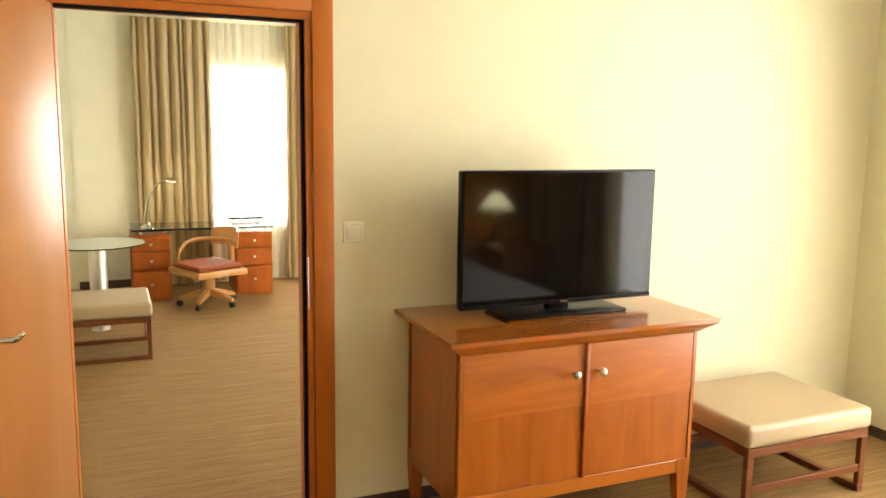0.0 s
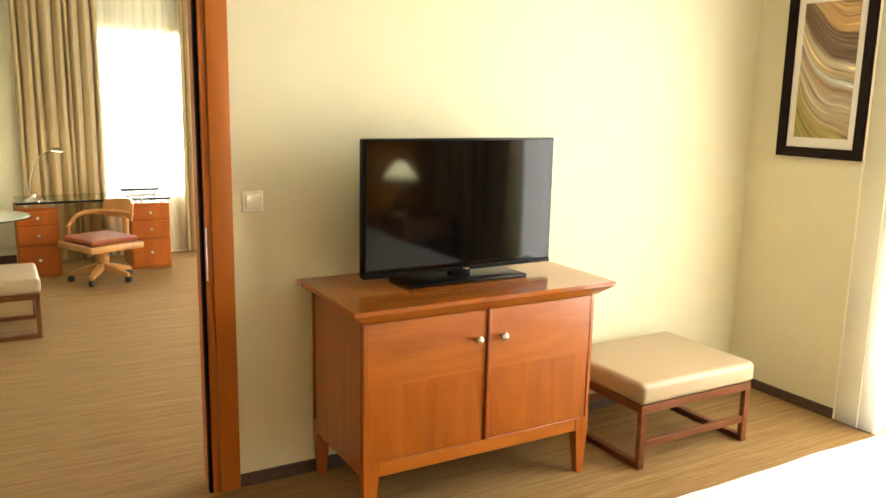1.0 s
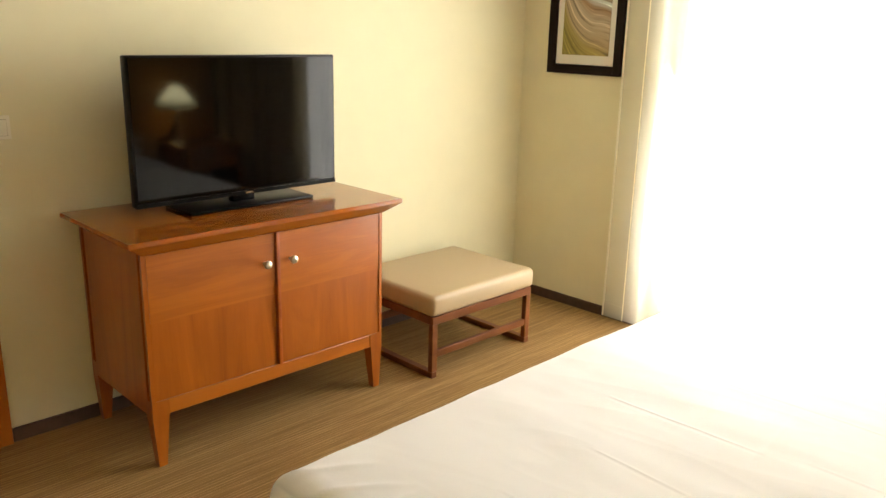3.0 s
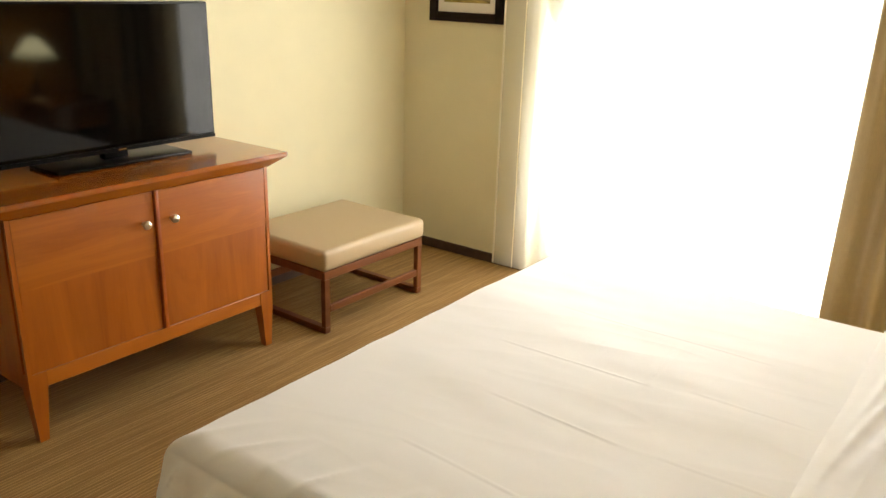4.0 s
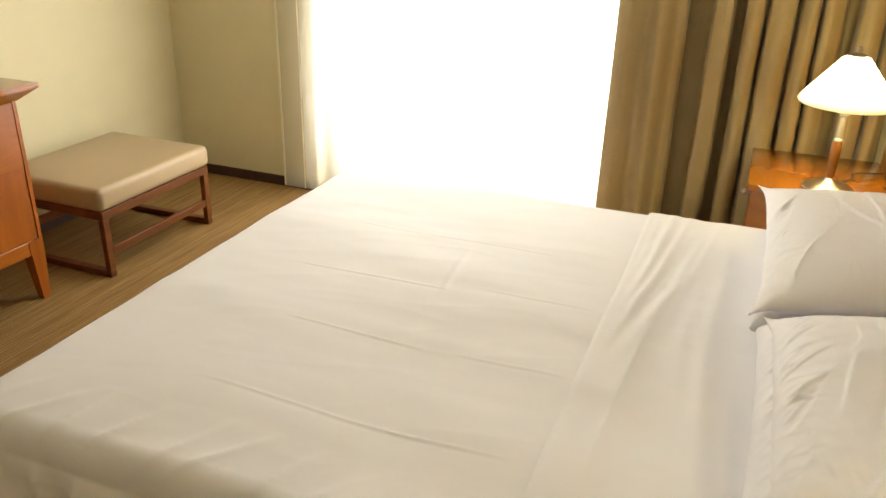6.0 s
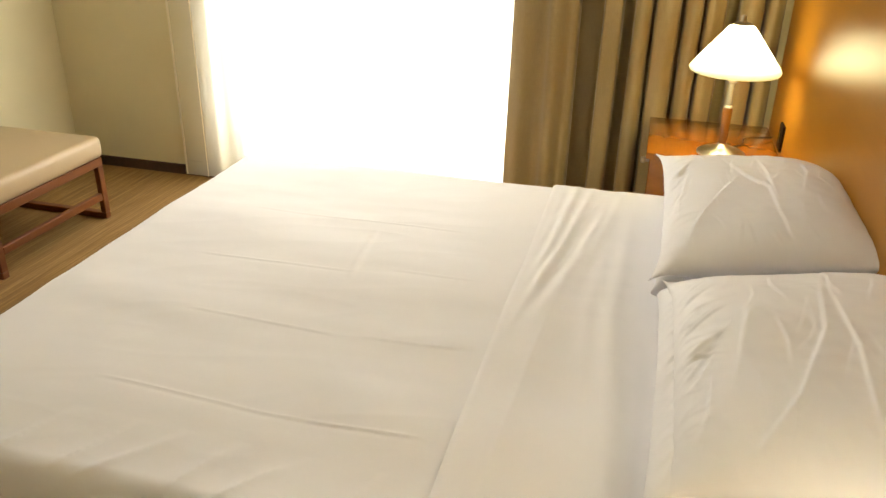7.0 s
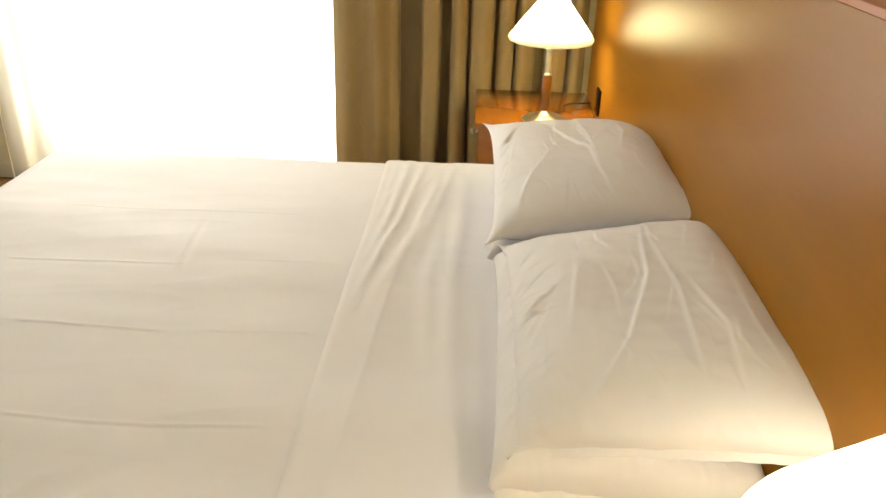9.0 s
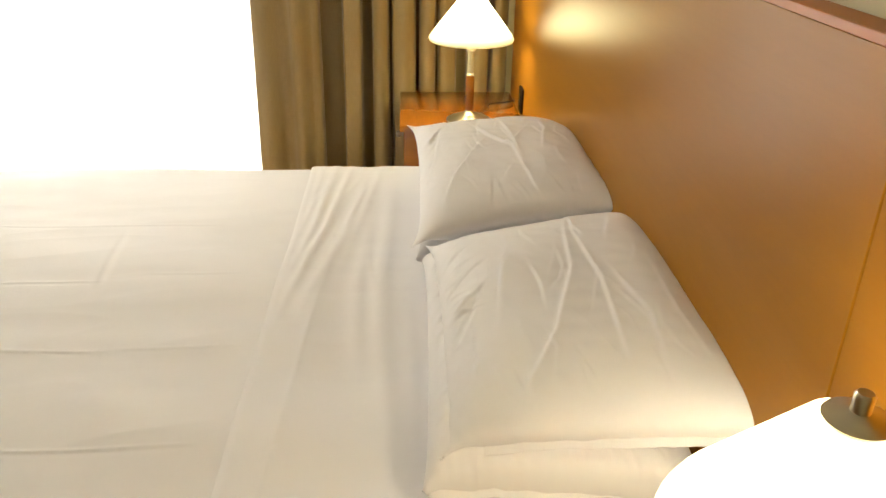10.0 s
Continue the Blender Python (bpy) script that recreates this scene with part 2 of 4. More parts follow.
def art():
    """Strands that sweep down and level out, in browns, creams, olive and a thread of pale blue."""
    m, nt, b = material("abstract_print")

    def calc(op, a, c=None):
        n = nt.nodes.new("ShaderNodeMath")
        n.operation = op
        for i, v in enumerate((a, c)):
            if v is None:
                continue
            if isinstance(v, (int, float)):
                n.inputs[i].default_value = v
            else:
                nt.links.new(v, n.inputs[i])
        return n.outputs[0]
    tc = nt.nodes.new("ShaderNodeTexCoord")
    sep = nt.nodes.new("ShaderNodeSeparateXYZ")
    nt.links.new(tc.outputs["Object"], sep.inputs[0])
    y, z = sep.outputs[1], sep.outputs[2]
    slow = node(nt, "ShaderNodeTexNoise", Scale=3.5, Detail=1.0)
    nt.links.new(tc.outputs["Object"], slow.inputs["Vector"])
    fall = calc("MULTIPLY", calc("EXPONENT", calc("MULTIPLY", calc("SUBTRACT", y, 0.156), 9.0)), 0.26)
    s = calc("ADD", calc("SUBTRACT", z, fall), calc("MULTIPLY", calc("SUBTRACT", slow.outputs[0], 0.5), 0.10))
    v = nt.nodes.new("ShaderNodeCombineXYZ")
    nt.links.new(calc("MULTIPLY", s, 48.0), v.inputs[0])
    nt.links.new(calc("MULTIPLY", y, 2.0), v.inputs[1])
    strand = node(nt, "ShaderNodeTexNoise", Scale=1.0, Detail=3.0, Roughness=0.6)
    nt.links.new(v.outputs[0], strand.inputs["Vector"])
    broad = ramp(nt, s, [(0.02, (0.30, 0.25, 0.05)), (0.09, (0.42, 0.34, 0.10)), (0.13, (0.46, 0.36, 0.21)), (0.25, (0.52, 0.44, 0.33)), (0.30, (0.36, 0.22, 0.11)),
                         (0.335, (0.66, 0.74, 0.74)), (0.36, (0.50, 0.38, 0.19)), (0.44, (0.66, 0.58, 0.42)), (0.47, (0.15, 0.09, 0.045)), (0.60, (0.19, 0.12, 0.06)), (0.64, (0.55, 0.35, 0.15))])
    lines = ramp(nt, strand.outputs[0], [(0.34, (0.22, 0.18, 0.14)), (0.45, (0.80, 0.75, 0.66)), (0.58, (1.0, 0.97, 0.92)), (0.65, (1.8, 1.8, 1.7))])
    mx = nt.nodes.new("ShaderNodeMix")
    mx.data_type, mx.blend_type = "RGBA", "MULTIPLY"
    mx.inputs["Factor"].default_value = 0.9
    nt.links.new(broad.outputs[0], mx.inputs[6])
    nt.links.new(lines.outputs[0], mx.inputs[7])
    nt.links.new(mx.outputs[2], b.inputs["Base Color"])
    b.inputs["Roughness"].default_value = 0.3
    return m


HEM = plain("voile_hem", (0.86, 0.82, 0.68), 0.8, vary=0.02)
PILLOWCASE = linen("white_pillowcase_cotton", 0.7)
SHADE = opal_shade()
LINEN, CARPET, DRAPE, SHEER, ART = linen("white_cotton", 0.0), carpet(), drape_cloth(), sheer_cloth(), art()
FROSTED = glass("pale_tinted_glass", (0.80, 0.86, 0.78))
FROSTED.node_tree.nodes["Principled BSDF"].inputs["Transmission Weight"].default_value = 0.45
GLASS, PANE = glass("clear_glass", (0.85, 0.95, 0.90)), glass("window_glass", (1.0, 1.0, 1.0))
LAMPDISC = glowing("lit_lamp_disc", (1.0, 0.85, 0.5), 12.0)
OUTSIDE = glowing("overcast_daylight", (1.0, 1.0, 0.97), 12.0)


# ---- building blocks ----
def box_bm(x0, x1, y0, y1, z0, z1, bevel=0.0, seg=2):
    bm = bmesh.new()
    bmesh.ops.create_cube(bm, size=1.0)
    for v in bm.verts:
        v.co = ((x0 + x1) / 2 + v.co.x * (x1 - x0), (y0 + y1) / 2 + v.co.y * (y1 - y0), (z0 + z1) / 2 + v.co.z * (z1 - z0))
    if bevel:
        bmesh.ops.bevel(bm, geom=list(bm.edges), offset=bevel, segments=seg, profile=0.5, affect="EDGES")
    return bm


def lathe_bm(profile, steps=40):
    """A turned body from (radius, height) pairs round z."""
    bm = bmesh.new()
    rings = []
    for r, z in profile:
        rings.append([bm.verts.new((max(r, 1e-4) * math.cos(2 * math.pi * i / steps), max(r, 1e-4) * math.sin(2 * math.pi * i / steps), z)) for i in range(steps)])
    for a, c in zip(rings, rings[1:]):
        for i in range(steps):
            bm.faces.new((a[i], a[(i + 1) % steps], c[(i + 1) % steps], c[i]))
    bm.faces.new(rings[0][::-1])
    bm.faces.new(rings[-1])
    return bm


def tube_bm(points, radius, steps=12):
    """A round bar along a line of points."""
    bm = bmesh.new()
    pts = [Vector(p) for p in points]
    rings = []
    for i, p in enumerate(pts):
        d = (pts[min(i + 1, len(pts) - 1)] - pts[max(i - 1, 0)]).normalized()
        a = d.orthogonal().normalized() if i == 0 else (rings_a - d * rings_a.dot(d)).normalized()
        rings_a = a
        c = d.cross(a)
        r = radius[i] if isinstance(radius, (list, tuple)) else radius
        rings.append([bm.verts.new(p + r * (math.cos(2 * math.pi * k / steps) * a + math.sin(2 * math.pi * k / steps) * c)) for k in range(steps)])
    for a, c in zip(rings, rings[1:]):
        for k in range(steps):
            bm.faces.new((a[k], a[(k + 1) % steps], c[(k + 1) % steps], c[k]))
    bm.faces.new(rings[0][::-1])
    bm.faces.new(rings[-1])
    return bm


def moved(bm, m):
    bmesh.ops.transform(bm, matrix=m, verts=bm.verts)
    return bm


def thicken(bm, t):
    """Gives an open cloth or panel its thickness."""
    bmesh.ops.recalc_face_normals(bm, faces=bm.faces)
    bm.normal_update()
    bmesh.ops.solidify(bm, geom=list(bm.faces), thickness=t)


def mesh_of(name, bm, mat, smooth=35):
    bmesh.ops.recalc_face_normals(bm, faces=bm.faces)
    if all(e.is_manifold for e in bm.edges) and bm.calc_volume(signed=True) < 0:
        bmesh.ops.reverse_faces(bm, faces=bm.faces)
    me = bpy.data.meshes.new(name)
    bm.to_mesh(me)
    bm.free()
    me.materials.append(mat)
    if smooth:
        me.polygons.foreach_set("use_smooth", [True] * len(me.polygons))
        me.set_sharp_from_angle(angle=radians(smooth))
    return me


def part(name, bm, mat, parent=None, label="", smooth=35):
    ob = new(name, mesh_of(name, bm, mat, smooth))
    if parent is not None:
        ob.parent = parent
    if label:
        tagged(ob, label)
    return ob


def thing(name, x, y, z, label, category, rz=0, group=""):
    ob = new(name)
    ob.matrix_world = pose(x, y, z, 0, 0, rz)
    return tagged(ob, label, category, group)


def setting(name, bm, mat, label, category, smooth=0):
    ob = new(name, mesh_of(name, bm, mat, smooth))
    return tagged(ob, label, category, kind="structure")


# ---- the shell ----
XL = -1.9            # wall behind the open door
setting("ceiling", box_bm(XL - 0.1, 6.0, -0.9, FAR + 0.4, CEIL, CEIL + 0.1), CEILM, "plain white ceiling over both rooms", "ceiling")


def wall(name, boxes, mat, label):
    bm = bmesh.new()
    for b in boxes:
        tmp = box_bm(*b)
        me = bpy.data.meshes.new("tmp")
        tmp.to_mesh(me)
        tmp.free()
        bm.from_mesh(me)
        bpy.data.meshes.remove(me)
    return setting(name, bm, mat, label, "wall")


floor = wall("floor", [(XL - 0.1, XW + 0.3, -0.9, YW + 0.14, -0.1, 0.0), (XL - 0.1, 6.0, YW + 0.14, FAR + 0.3, -0.1, 0.0)], CARPET, "brown ribbed loop carpet through both rooms")
tagged(floor, category="carpet")
DL, DR, DH = -0.375, 0.497, 2.05      # the doorway
wall("wall_north", [(XL, DL - 0.03, YW, YW + 0.14, 0, CEIL), (DR + 0.027, XW + 0.0, YW, YW + 0.14, 0, CEIL), (DL - 0.03, DR + 0.03, YW, YW + 0.14, DH + 0.03, CEIL)],
     PAINT, "cream painted wall with a doorway")
WY0, WY1 = -0.45, 2.08               # the window opening
wall("wall_east", [(XW, XW + 0.3, WY1, YW + 0.14, 0, CEIL), (XW, XW + 0.3, -0.9, WY0, 0, CEIL), (XW, XW + 0.3, WY0, WY1, 2.6, CEIL)],
     PAINT, "cream painted wall round a tall window")
wall("wall_south", [(XL, XW, -0.9, -0.70, 0, CEIL)], PAINT, "cream painted wall behind the bed")
wall("wall_west", [(XL - 0.1, XL, -0.9, YW + 0.14, 0, CEIL)], PAINT, "plain cream wall")
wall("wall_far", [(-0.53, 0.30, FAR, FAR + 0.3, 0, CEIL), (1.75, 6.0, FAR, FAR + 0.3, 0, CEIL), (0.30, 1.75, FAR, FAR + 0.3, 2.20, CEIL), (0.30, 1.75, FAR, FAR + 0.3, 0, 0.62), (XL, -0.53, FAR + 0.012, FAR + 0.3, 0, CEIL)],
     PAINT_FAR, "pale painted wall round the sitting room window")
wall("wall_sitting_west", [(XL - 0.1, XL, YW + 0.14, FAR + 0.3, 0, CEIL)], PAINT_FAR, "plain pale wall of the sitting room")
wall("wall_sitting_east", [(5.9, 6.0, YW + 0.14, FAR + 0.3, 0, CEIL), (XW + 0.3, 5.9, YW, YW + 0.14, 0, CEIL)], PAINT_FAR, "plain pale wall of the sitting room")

setting("baseboard_north", box_bm(0.61, XW - 0.012, YW - 0.012, YW, 0, 0.058, 0.003, 1), BASEB, "dark brown baseboard", "baseboard")
setting("baseboard_east", box_bm(XW - 0.012, XW, WY1, YW, 0, 0.058, 0.003, 1), BASEB, "dark brown baseboard", "baseboard")
setting("baseboard_far", box_bm(-0.53, 0.28, FAR - 0.012, FAR, 0, 0.08, 0.003, 1), BASEB, "dark brown baseboard", "baseboard")


def window(name, along_y, a0, a1, z0, z1, depth, at, label, mullion=True):
    """A window with frame and one or two panes, in a wall along y or along x."""
    ob = new(name)
    tagged(ob, label, "window", kind="structure")

    def bar(nm, u0, u1, w0, w1, mat, d0, d1):
        b = (at + d0, at + d1, u0, u1, w0, w1) if along_y else (u0, u1, at + d0, at + d1, w0, w1)
        return part(nm, box_bm(*b, 0.004 if mat is FRAME else 0.0, 1), mat, ob, smooth=0)
    bar("window_frame", a0, a0 + 0.06, z0, z1, FRAME, depth, depth + 0.06)
    bar("window_frame", a1 - 0.06, a1, z0, z1, FRAME, depth, depth + 0.06)
    bar("window_frame", a0 + 0.06, a1 - 0.06, z0, z0 + 0.06, FRAME, depth, depth + 0.06)
    bar("window_frame", a0 + 0.06, a1 - 0.06, z1 - 0.06, z1, FRAME, depth, depth + 0.06)
    mid = (a0 + a1) / 2
    spans = ((a0 + 0.06, a1 - 0.06),)
    if mullion:
        bar("mullion", mid - 0.035, mid + 0.035, z0 + 0.06, z1 - 0.06, FRAME, depth, depth + 0.06)
        spans = ((a0 + 0.06, mid - 0.035), (mid + 0.035, a1 - 0.06))
    for u0, u1 in spans:
        p = bar("pane", u0, u1, z0 + 0.06, z1 - 0.06, PANE, depth + 0.025, depth + 0.033)
        p.visible_shadow = False
    return ob


FRAME = plain("white_window_frame", (0.75, 0.74, 0.70), 0.4, vary=0.01)
window("window_1", True, WY0, WY1, 0.02, 2.6, 0.14, XW, "tall white window full of overcast daylight", False)
window("window_2", False, 0.30, 1.75, 0.62, 2.20, 0.14, FAR, "tall white window full of overcast daylight")
setting("backdrop_east", box_bm(XW + 1.2, XW + 1.25, -4.0, 6.0, -1.0, 5.0), OUTSIDE, "plain bright overcast distance", "backdrop")
setting("backdrop_north", box_bm(-3.0, 6.0, FAR + 1.2, FAR + 1.25, -1.0, 5.0), OUTSIDE, "plain bright overcast distance", "backdrop")


# ---- doorway: casing, dark strips for the shaded rebate and the open leaf ----
def doorway():
    d = new("door_1")
    tagged(d, "open cherry wood door in a matching casing", "door", kind="structure")
    part("jamb", box_bm(DR, DR + 0.026, YW - 0.008, YW + 0.15, 0, DH, 0.002, 1), CASING, d)
    part("jamb", box_bm(DL - 0.03, DL, YW - 0.01, YW + 0.15, 0, DH, 0.002, 1), CASING, d)
    part("head", box_bm(DL - 0.03, DR + 0.026, YW - 0.008, YW + 0.15, DH, DH + 0.03, 0.002, 1), CASING_X, d)
    part("casing", box_bm(DR + 0.0265, 0.607, YW - 0.022, YW - 0.002, 0, DH + 0.115, 0.004, 2), CASING, d)
    part("casing", box_bm(DL - 0.11, DL - 0.03, YW - 0.022, YW - 0.002, 0, DH + 0.115, 0.004, 2), CASING, d)
    part("casing", box_bm(DL - 0.03, DR + 0.026, YW - 0.022, YW - 0.002, DH + 0.0305, DH + 0.115, 0.004, 2), CASING_X, d)
    # near-black strips draw the shade inside the jamb and head rebate
    part("rebate_shade", box_bm(DR - 0.013, DR - 0.0005, YW + 0.001, YW + 0.03, 0, DH - 0.012), DARKGAP, d)
    part("rebate_shade", box_bm(DL, DR - 0.0005, YW + 0.001, YW + 0.03, DH - 0.012, DH - 0.0005), DARKGAP, d)
    part("strike_plate", box_bm(DR + 0.001, DR + 0.008, YW - 0.0105, YW - 0.0075, 0.91, 1.125, 0.001, 1), CHROME, d)
    leaf = new("door_leaf")
    leaf.matrix_world = pose(DL - 0.002, YW - 0.02, 0, 0, 0, -100.2)
    tagged(leaf, "glossy cherry veneer door leaf standing wide open", "door", kind="structure")
    part("panel", box_bm(0.004, 0.855, -0.042, 0, 0.008, DH - 0.004, 0.003, 2), LEAF, leaf)
    rose = part("rose", moved(lathe_bm([(0.025, 0), (0.025, 0.006), (0.02, 0.009)]), pose(0.815, 0.0, 1.08, -90)), CHROME, leaf)
    part("lever", tube_bm([(0.815, 0.005, 1.08), (0.815, 0.045, 1.08), (0.80, 0.052, 1.08), (0.75, 0.052, 1.08)], 0.009), CHROME, leaf)
    part("lever", tube_bm([(0.815, -0.047, 1.08), (0.815, -0.085, 1.08), (0.80, -0.092, 1.08), (0.75, -0.092, 1.08)], 0.009), CHROME, leaf)
    for z in (0.25, 1.02, 1.8):
        part("hinge", moved(lathe_bm([(0.007, -0.045), (0.007, 0.045)], 12), pose(0.0, -0.046, z)), CHROME, leaf)


doorway()


# ---- light switch ----
def light_switch():
    s = thing("light_switch", 0.691, YW, 1.219, "ivory square rocker switch on the cream wall", "light switch")
    part("plate", box_bm(-0.043, 0.043, -0.009, 0, -0.043, 0.043, 0.004, 3), SWITCHM, s)
    # shade of the gap round the rocker, as a darker coloured square
    part("rocker_gap", box_bm(-0.0305, 0.0305, -0.0094, -0.008, -0.0305, 0.0305), SWITCHGAP, s, "darker square painted as the shade round the rocker")
    part("rocker", moved(box_bm(-0.029, 0.029, -0.008, 0, -0.029, 0.029, 0.002, 2), pose(0, -0.0055, 0, 4)), SWITCHM, s)


light_switch()


# ---- television cabinet ----
CX0, CX1, CY0, CY1, CTOP = 0.931, 2.018, 2.43, 2.982, 0.885


def cabinet():
    c = thing("television_cabinet", 0, 0, 0, "cherry wood two-door cabinet on tapered splayed legs", "cabinet")
    # top: slab flaring out over an undercut edge
    bm = bmesh.new()
    o, q = 0.055, 0.065
    lo = [bm.verts.new(p) for p in ((CX0, CY0, CTOP - 0.062), (CX1, CY0, CTOP - 0.062), (CX1, CY1, CTOP - 0.062), (CX0, CY1, CTOP - 0.062))]
    hi = [bm.verts.new(p) for p in ((CX0 - q, CY0 - o, CTOP - 0.016), (CX1 + q, CY0 - o, CTOP - 0.016), (CX1 + q, CY1 + 0.004, CTOP - 0.016), (CX0 - q, CY1 + 0.004, CTOP - 0.016))]
    tp = [bm.verts.new((v.co.x, v.co.y, CTOP)) for v in hi]
    bm.faces.new(lo[::-1])
    bm.faces.new(tp)
    for a, b in ((lo, hi), (hi, tp)):
        for i in range(4):
            bm.faces.new((a[i], a[(i + 1) % 4], b[(i + 1) % 4], b[i]))
    bmesh.ops.bevel(bm, geom=[e for e in bm.edges if e.verts[0].co.z > CTOP - 0.03 and e.verts[1].co.z > CTOP - 0.02], offset=0.003, segments=2, affect="EDGES")
    part("top", bm, CHERRY_TOP, c, "glossy cherry top with flared edge", 25)
    z0, z1 = 0.203, CTOP - 0.062
    part("side_panel", box_bm(CX0, CX0 + 0.022, CY0 + 0.04, CY1 - 0.04, z0, z1, 0.002, 1), CHERRY, c)
    part("side_panel", box_bm(CX1 - 0.022, CX1, CY0 + 0.04, CY1 - 0.04, z0, z1, 0.002, 1), CHERRY, c)
    part("back_panel", box_bm(CX0 + 0.022, CX1 - 0.022, CY1 - 0.02, CY1 - 0.008, z0, z1), CHERRY, c)
    part("bottom_panel", box_bm(CX0 + 0.022, CX1 - 0.022, CY0 + 0.045, CY1 - 0.02, z0 + 0.02, z0 + 0.04), CHERRY_X, c)
    part("bottom_rail", box_bm(CX0 + 0.06, CX1 - 0.06, CY0 + 0.012, CY0 + 0.04, z0, z0 + 0.058, 0.002, 1), CHERRY_X, c)
    mid = 1.475
    # legs: posts that taper to the foot on their inner faces
    for sx in (0, 1):
        for sy in (0, 1):
            x = (CX0, CX1)[sx]
            y = (CY0 + 0.008, CY1)[sy]
            dx, dy = (1, -1)[sx], (1, -1)[sy]
            bm = bmesh.new()
            rings = []
            for z, w, sp in ((0.0, 0.032, 0.018), (z0 - 0.01, 0.062, 0.0), (z0 + 0.012, 0.066, 0.0), (z0 + 0.059, 0.066, 0.0), (z0 + 0.061, 0.016, 0.0), (z1, 0.016, 0.0)):
                ax, ay = x - dx * 0.0 + dx * (0.018 - sp) * 0 + dx * (0.012 if z == 0 else 0), y + dy * (0.004 if z == 0 else 0)
                rings.append([bm.verts.new(p) for p in ((ax, ay, z), (ax + dx * w, ay, z), (ax + dx * w, ay + dy * min(w, 0.05), z), (ax, ay + dy * min(w, 0.05), z))])
            for a, b in zip(rings, rings[1:]):
                for i in range(4):
                    bm.faces.new((a[i], a[(i + 1) % 4], b[(i + 1) % 4], b[i]))
            bm.faces.new(rings[0][::-1])
            bm.faces.new(rings[-1])
            part("leg", bm, CHERRY, c, smooth=20)
    for x0, x1, kx in ((CX0 + 0.017, mid - 0.006, mid - 0.055), (mid + 0.012, CX1 - 0.017, mid + 0.065)):
        d = part("door", box_bm(x0, x1, CY0 + 0.012, CY0 + 0.034, z0 + 0.06, z1 - 0.004, 0.002, 1), CHERRY, c)
        part("upper_veneer", box_bm(x0 + 0.001, x1 - 0.001, CY0 + 0.0095, CY0 + 0.0125, 0.567, z1 - 0.006), CHERRY_X, d, "cherry veneer with grain across")
        knob = part("knob", moved(lathe_bm([(0.007, 0), (0.006, 0.012), (0.013, 0.018), (0.017, 0.026), (0.015, 0.034), (0.006, 0.038)], 24), pose(kx, CY0 + 0.01, 0.702, 90)), STEEL, d, "round nickel knob")
    part("centre_bead", box_bm(mid - 0.005, mid + 0.011, CY0 - 0.002, CY0 + 0.03, z0 + 0.06, z1 - 0.002, 0.003, 2), CHERRY_Y, c)


cabinet()


# ---- television ----
def television():
    t = thing("television", 1.50, 2.705, CTOP, "black flat-screen television on a low stand, switched off", "television", 0.5)
    w, z0, z1 = 0.461, 0.041, 0.596
    part("housing", box_bm(-w, w, -0.012, 0.030, z0, z1, 0.006, 2), BLACK, t)
    part("bulge", box_bm(-0.30, 0.30, 0.028, 0.07, z0 + 0.06, z1 - 0.18, 0.02, 2), BLACK, t)
    part("screen", box_bm(-w + 0.009, w - 0.009, -0.0145, -0.011, z0 + 0.020, z1 - 0.009), SCREEN, t, "dark glossy glass screen", 0)
    part("bezel_edge", box_bm(-w, w, -0.0145, -0.011, z0 - 0.001, z0 + 0.014, 0.001, 1), BLACK, t)
    part("badge", box_bm(0.0, 0.035, -0.0165, -0.0145, z0 + 0.003, z0 + 0.010), CHROME, t)
    part("neck", box_bm(-0.05, 0.05, 0.0, 0.04, 0.012, z0 + 0.02, 0.004, 2), BLACK, t)
    part("foot", box_bm(-0.285, 0.285, -0.09, 0.12, 0.0, 0.014, 0.005, 2), BLACK, t)


television()


# ---- ottomans ----
def ottoman(x, y, rz, w, d, label):
    o = thing("ottoman", x, y, 0, label, "ottoman", rz, "ottomans")
    h0, h1 = 0.308, 0.412
    bm = box_bm(-w / 2, w / 2, -d / 2, d / 2, h0, h1, 0.028, 5)
    part("cushion", bm, LEATHER, o, "padded cream leather cushion")
    part("seat_rail", box_bm(-w / 2 + 0.012, w / 2 - 0.012, -d / 2 + 0.010, -d / 2 + 0.034, h0 - 0.04, h0, 0.003, 1), WENGE, o)
    part("seat_rail", box_bm(-w / 2 + 0.012, w / 2 - 0.012, d / 2 - 0.034, d / 2 - 0.010, h0 - 0.04, h0, 0.003, 1), WENGE, o)
    part("seat_rail", box_bm(-w / 2 + 0.012, -w / 2 + 0.036, -d / 2 + 0.034, d / 2 - 0.034, h0 - 0.04, h0, 0.003, 1), WENGE, o)
    part("seat_rail", box_bm(w / 2 - 0.036, w / 2 - 0.012, -d / 2 + 0.034, d / 2 - 0.034, h0 - 0.04, h0, 0.003, 1), WENGE, o)
    for sx in (-1, 1):
        for sy in (-1, 1):
            cx, cy = sx * (w / 2 - 0.03), sy * (d / 2 - 0.025)
            part("leg", box_bm(cx - 0.018, cx + 0.018, cy - 0.014, cy + 0.014, 0.03, h0 - 0.04, 0.003, 1), WENGE, o)
        part("sled_foot", box_bm(sx * (w / 2 - 0.03) - 0.018, sx * (w / 2 - 0.03) + 0.018, -d / 2 + 0.011, d / 2 - 0.011, 0, 0.03, 0.003, 1), WENGE, o)
    for sy in (-1, 1):
        cy = sy * (d / 2 - 0.025)
        part("stretcher", box_bm(-w / 2 + 0.048, w / 2 - 0.048, cy - 0.012, cy + 0.012, 0.10, 0.135, 0.003, 1), WENGE, o)
    return o


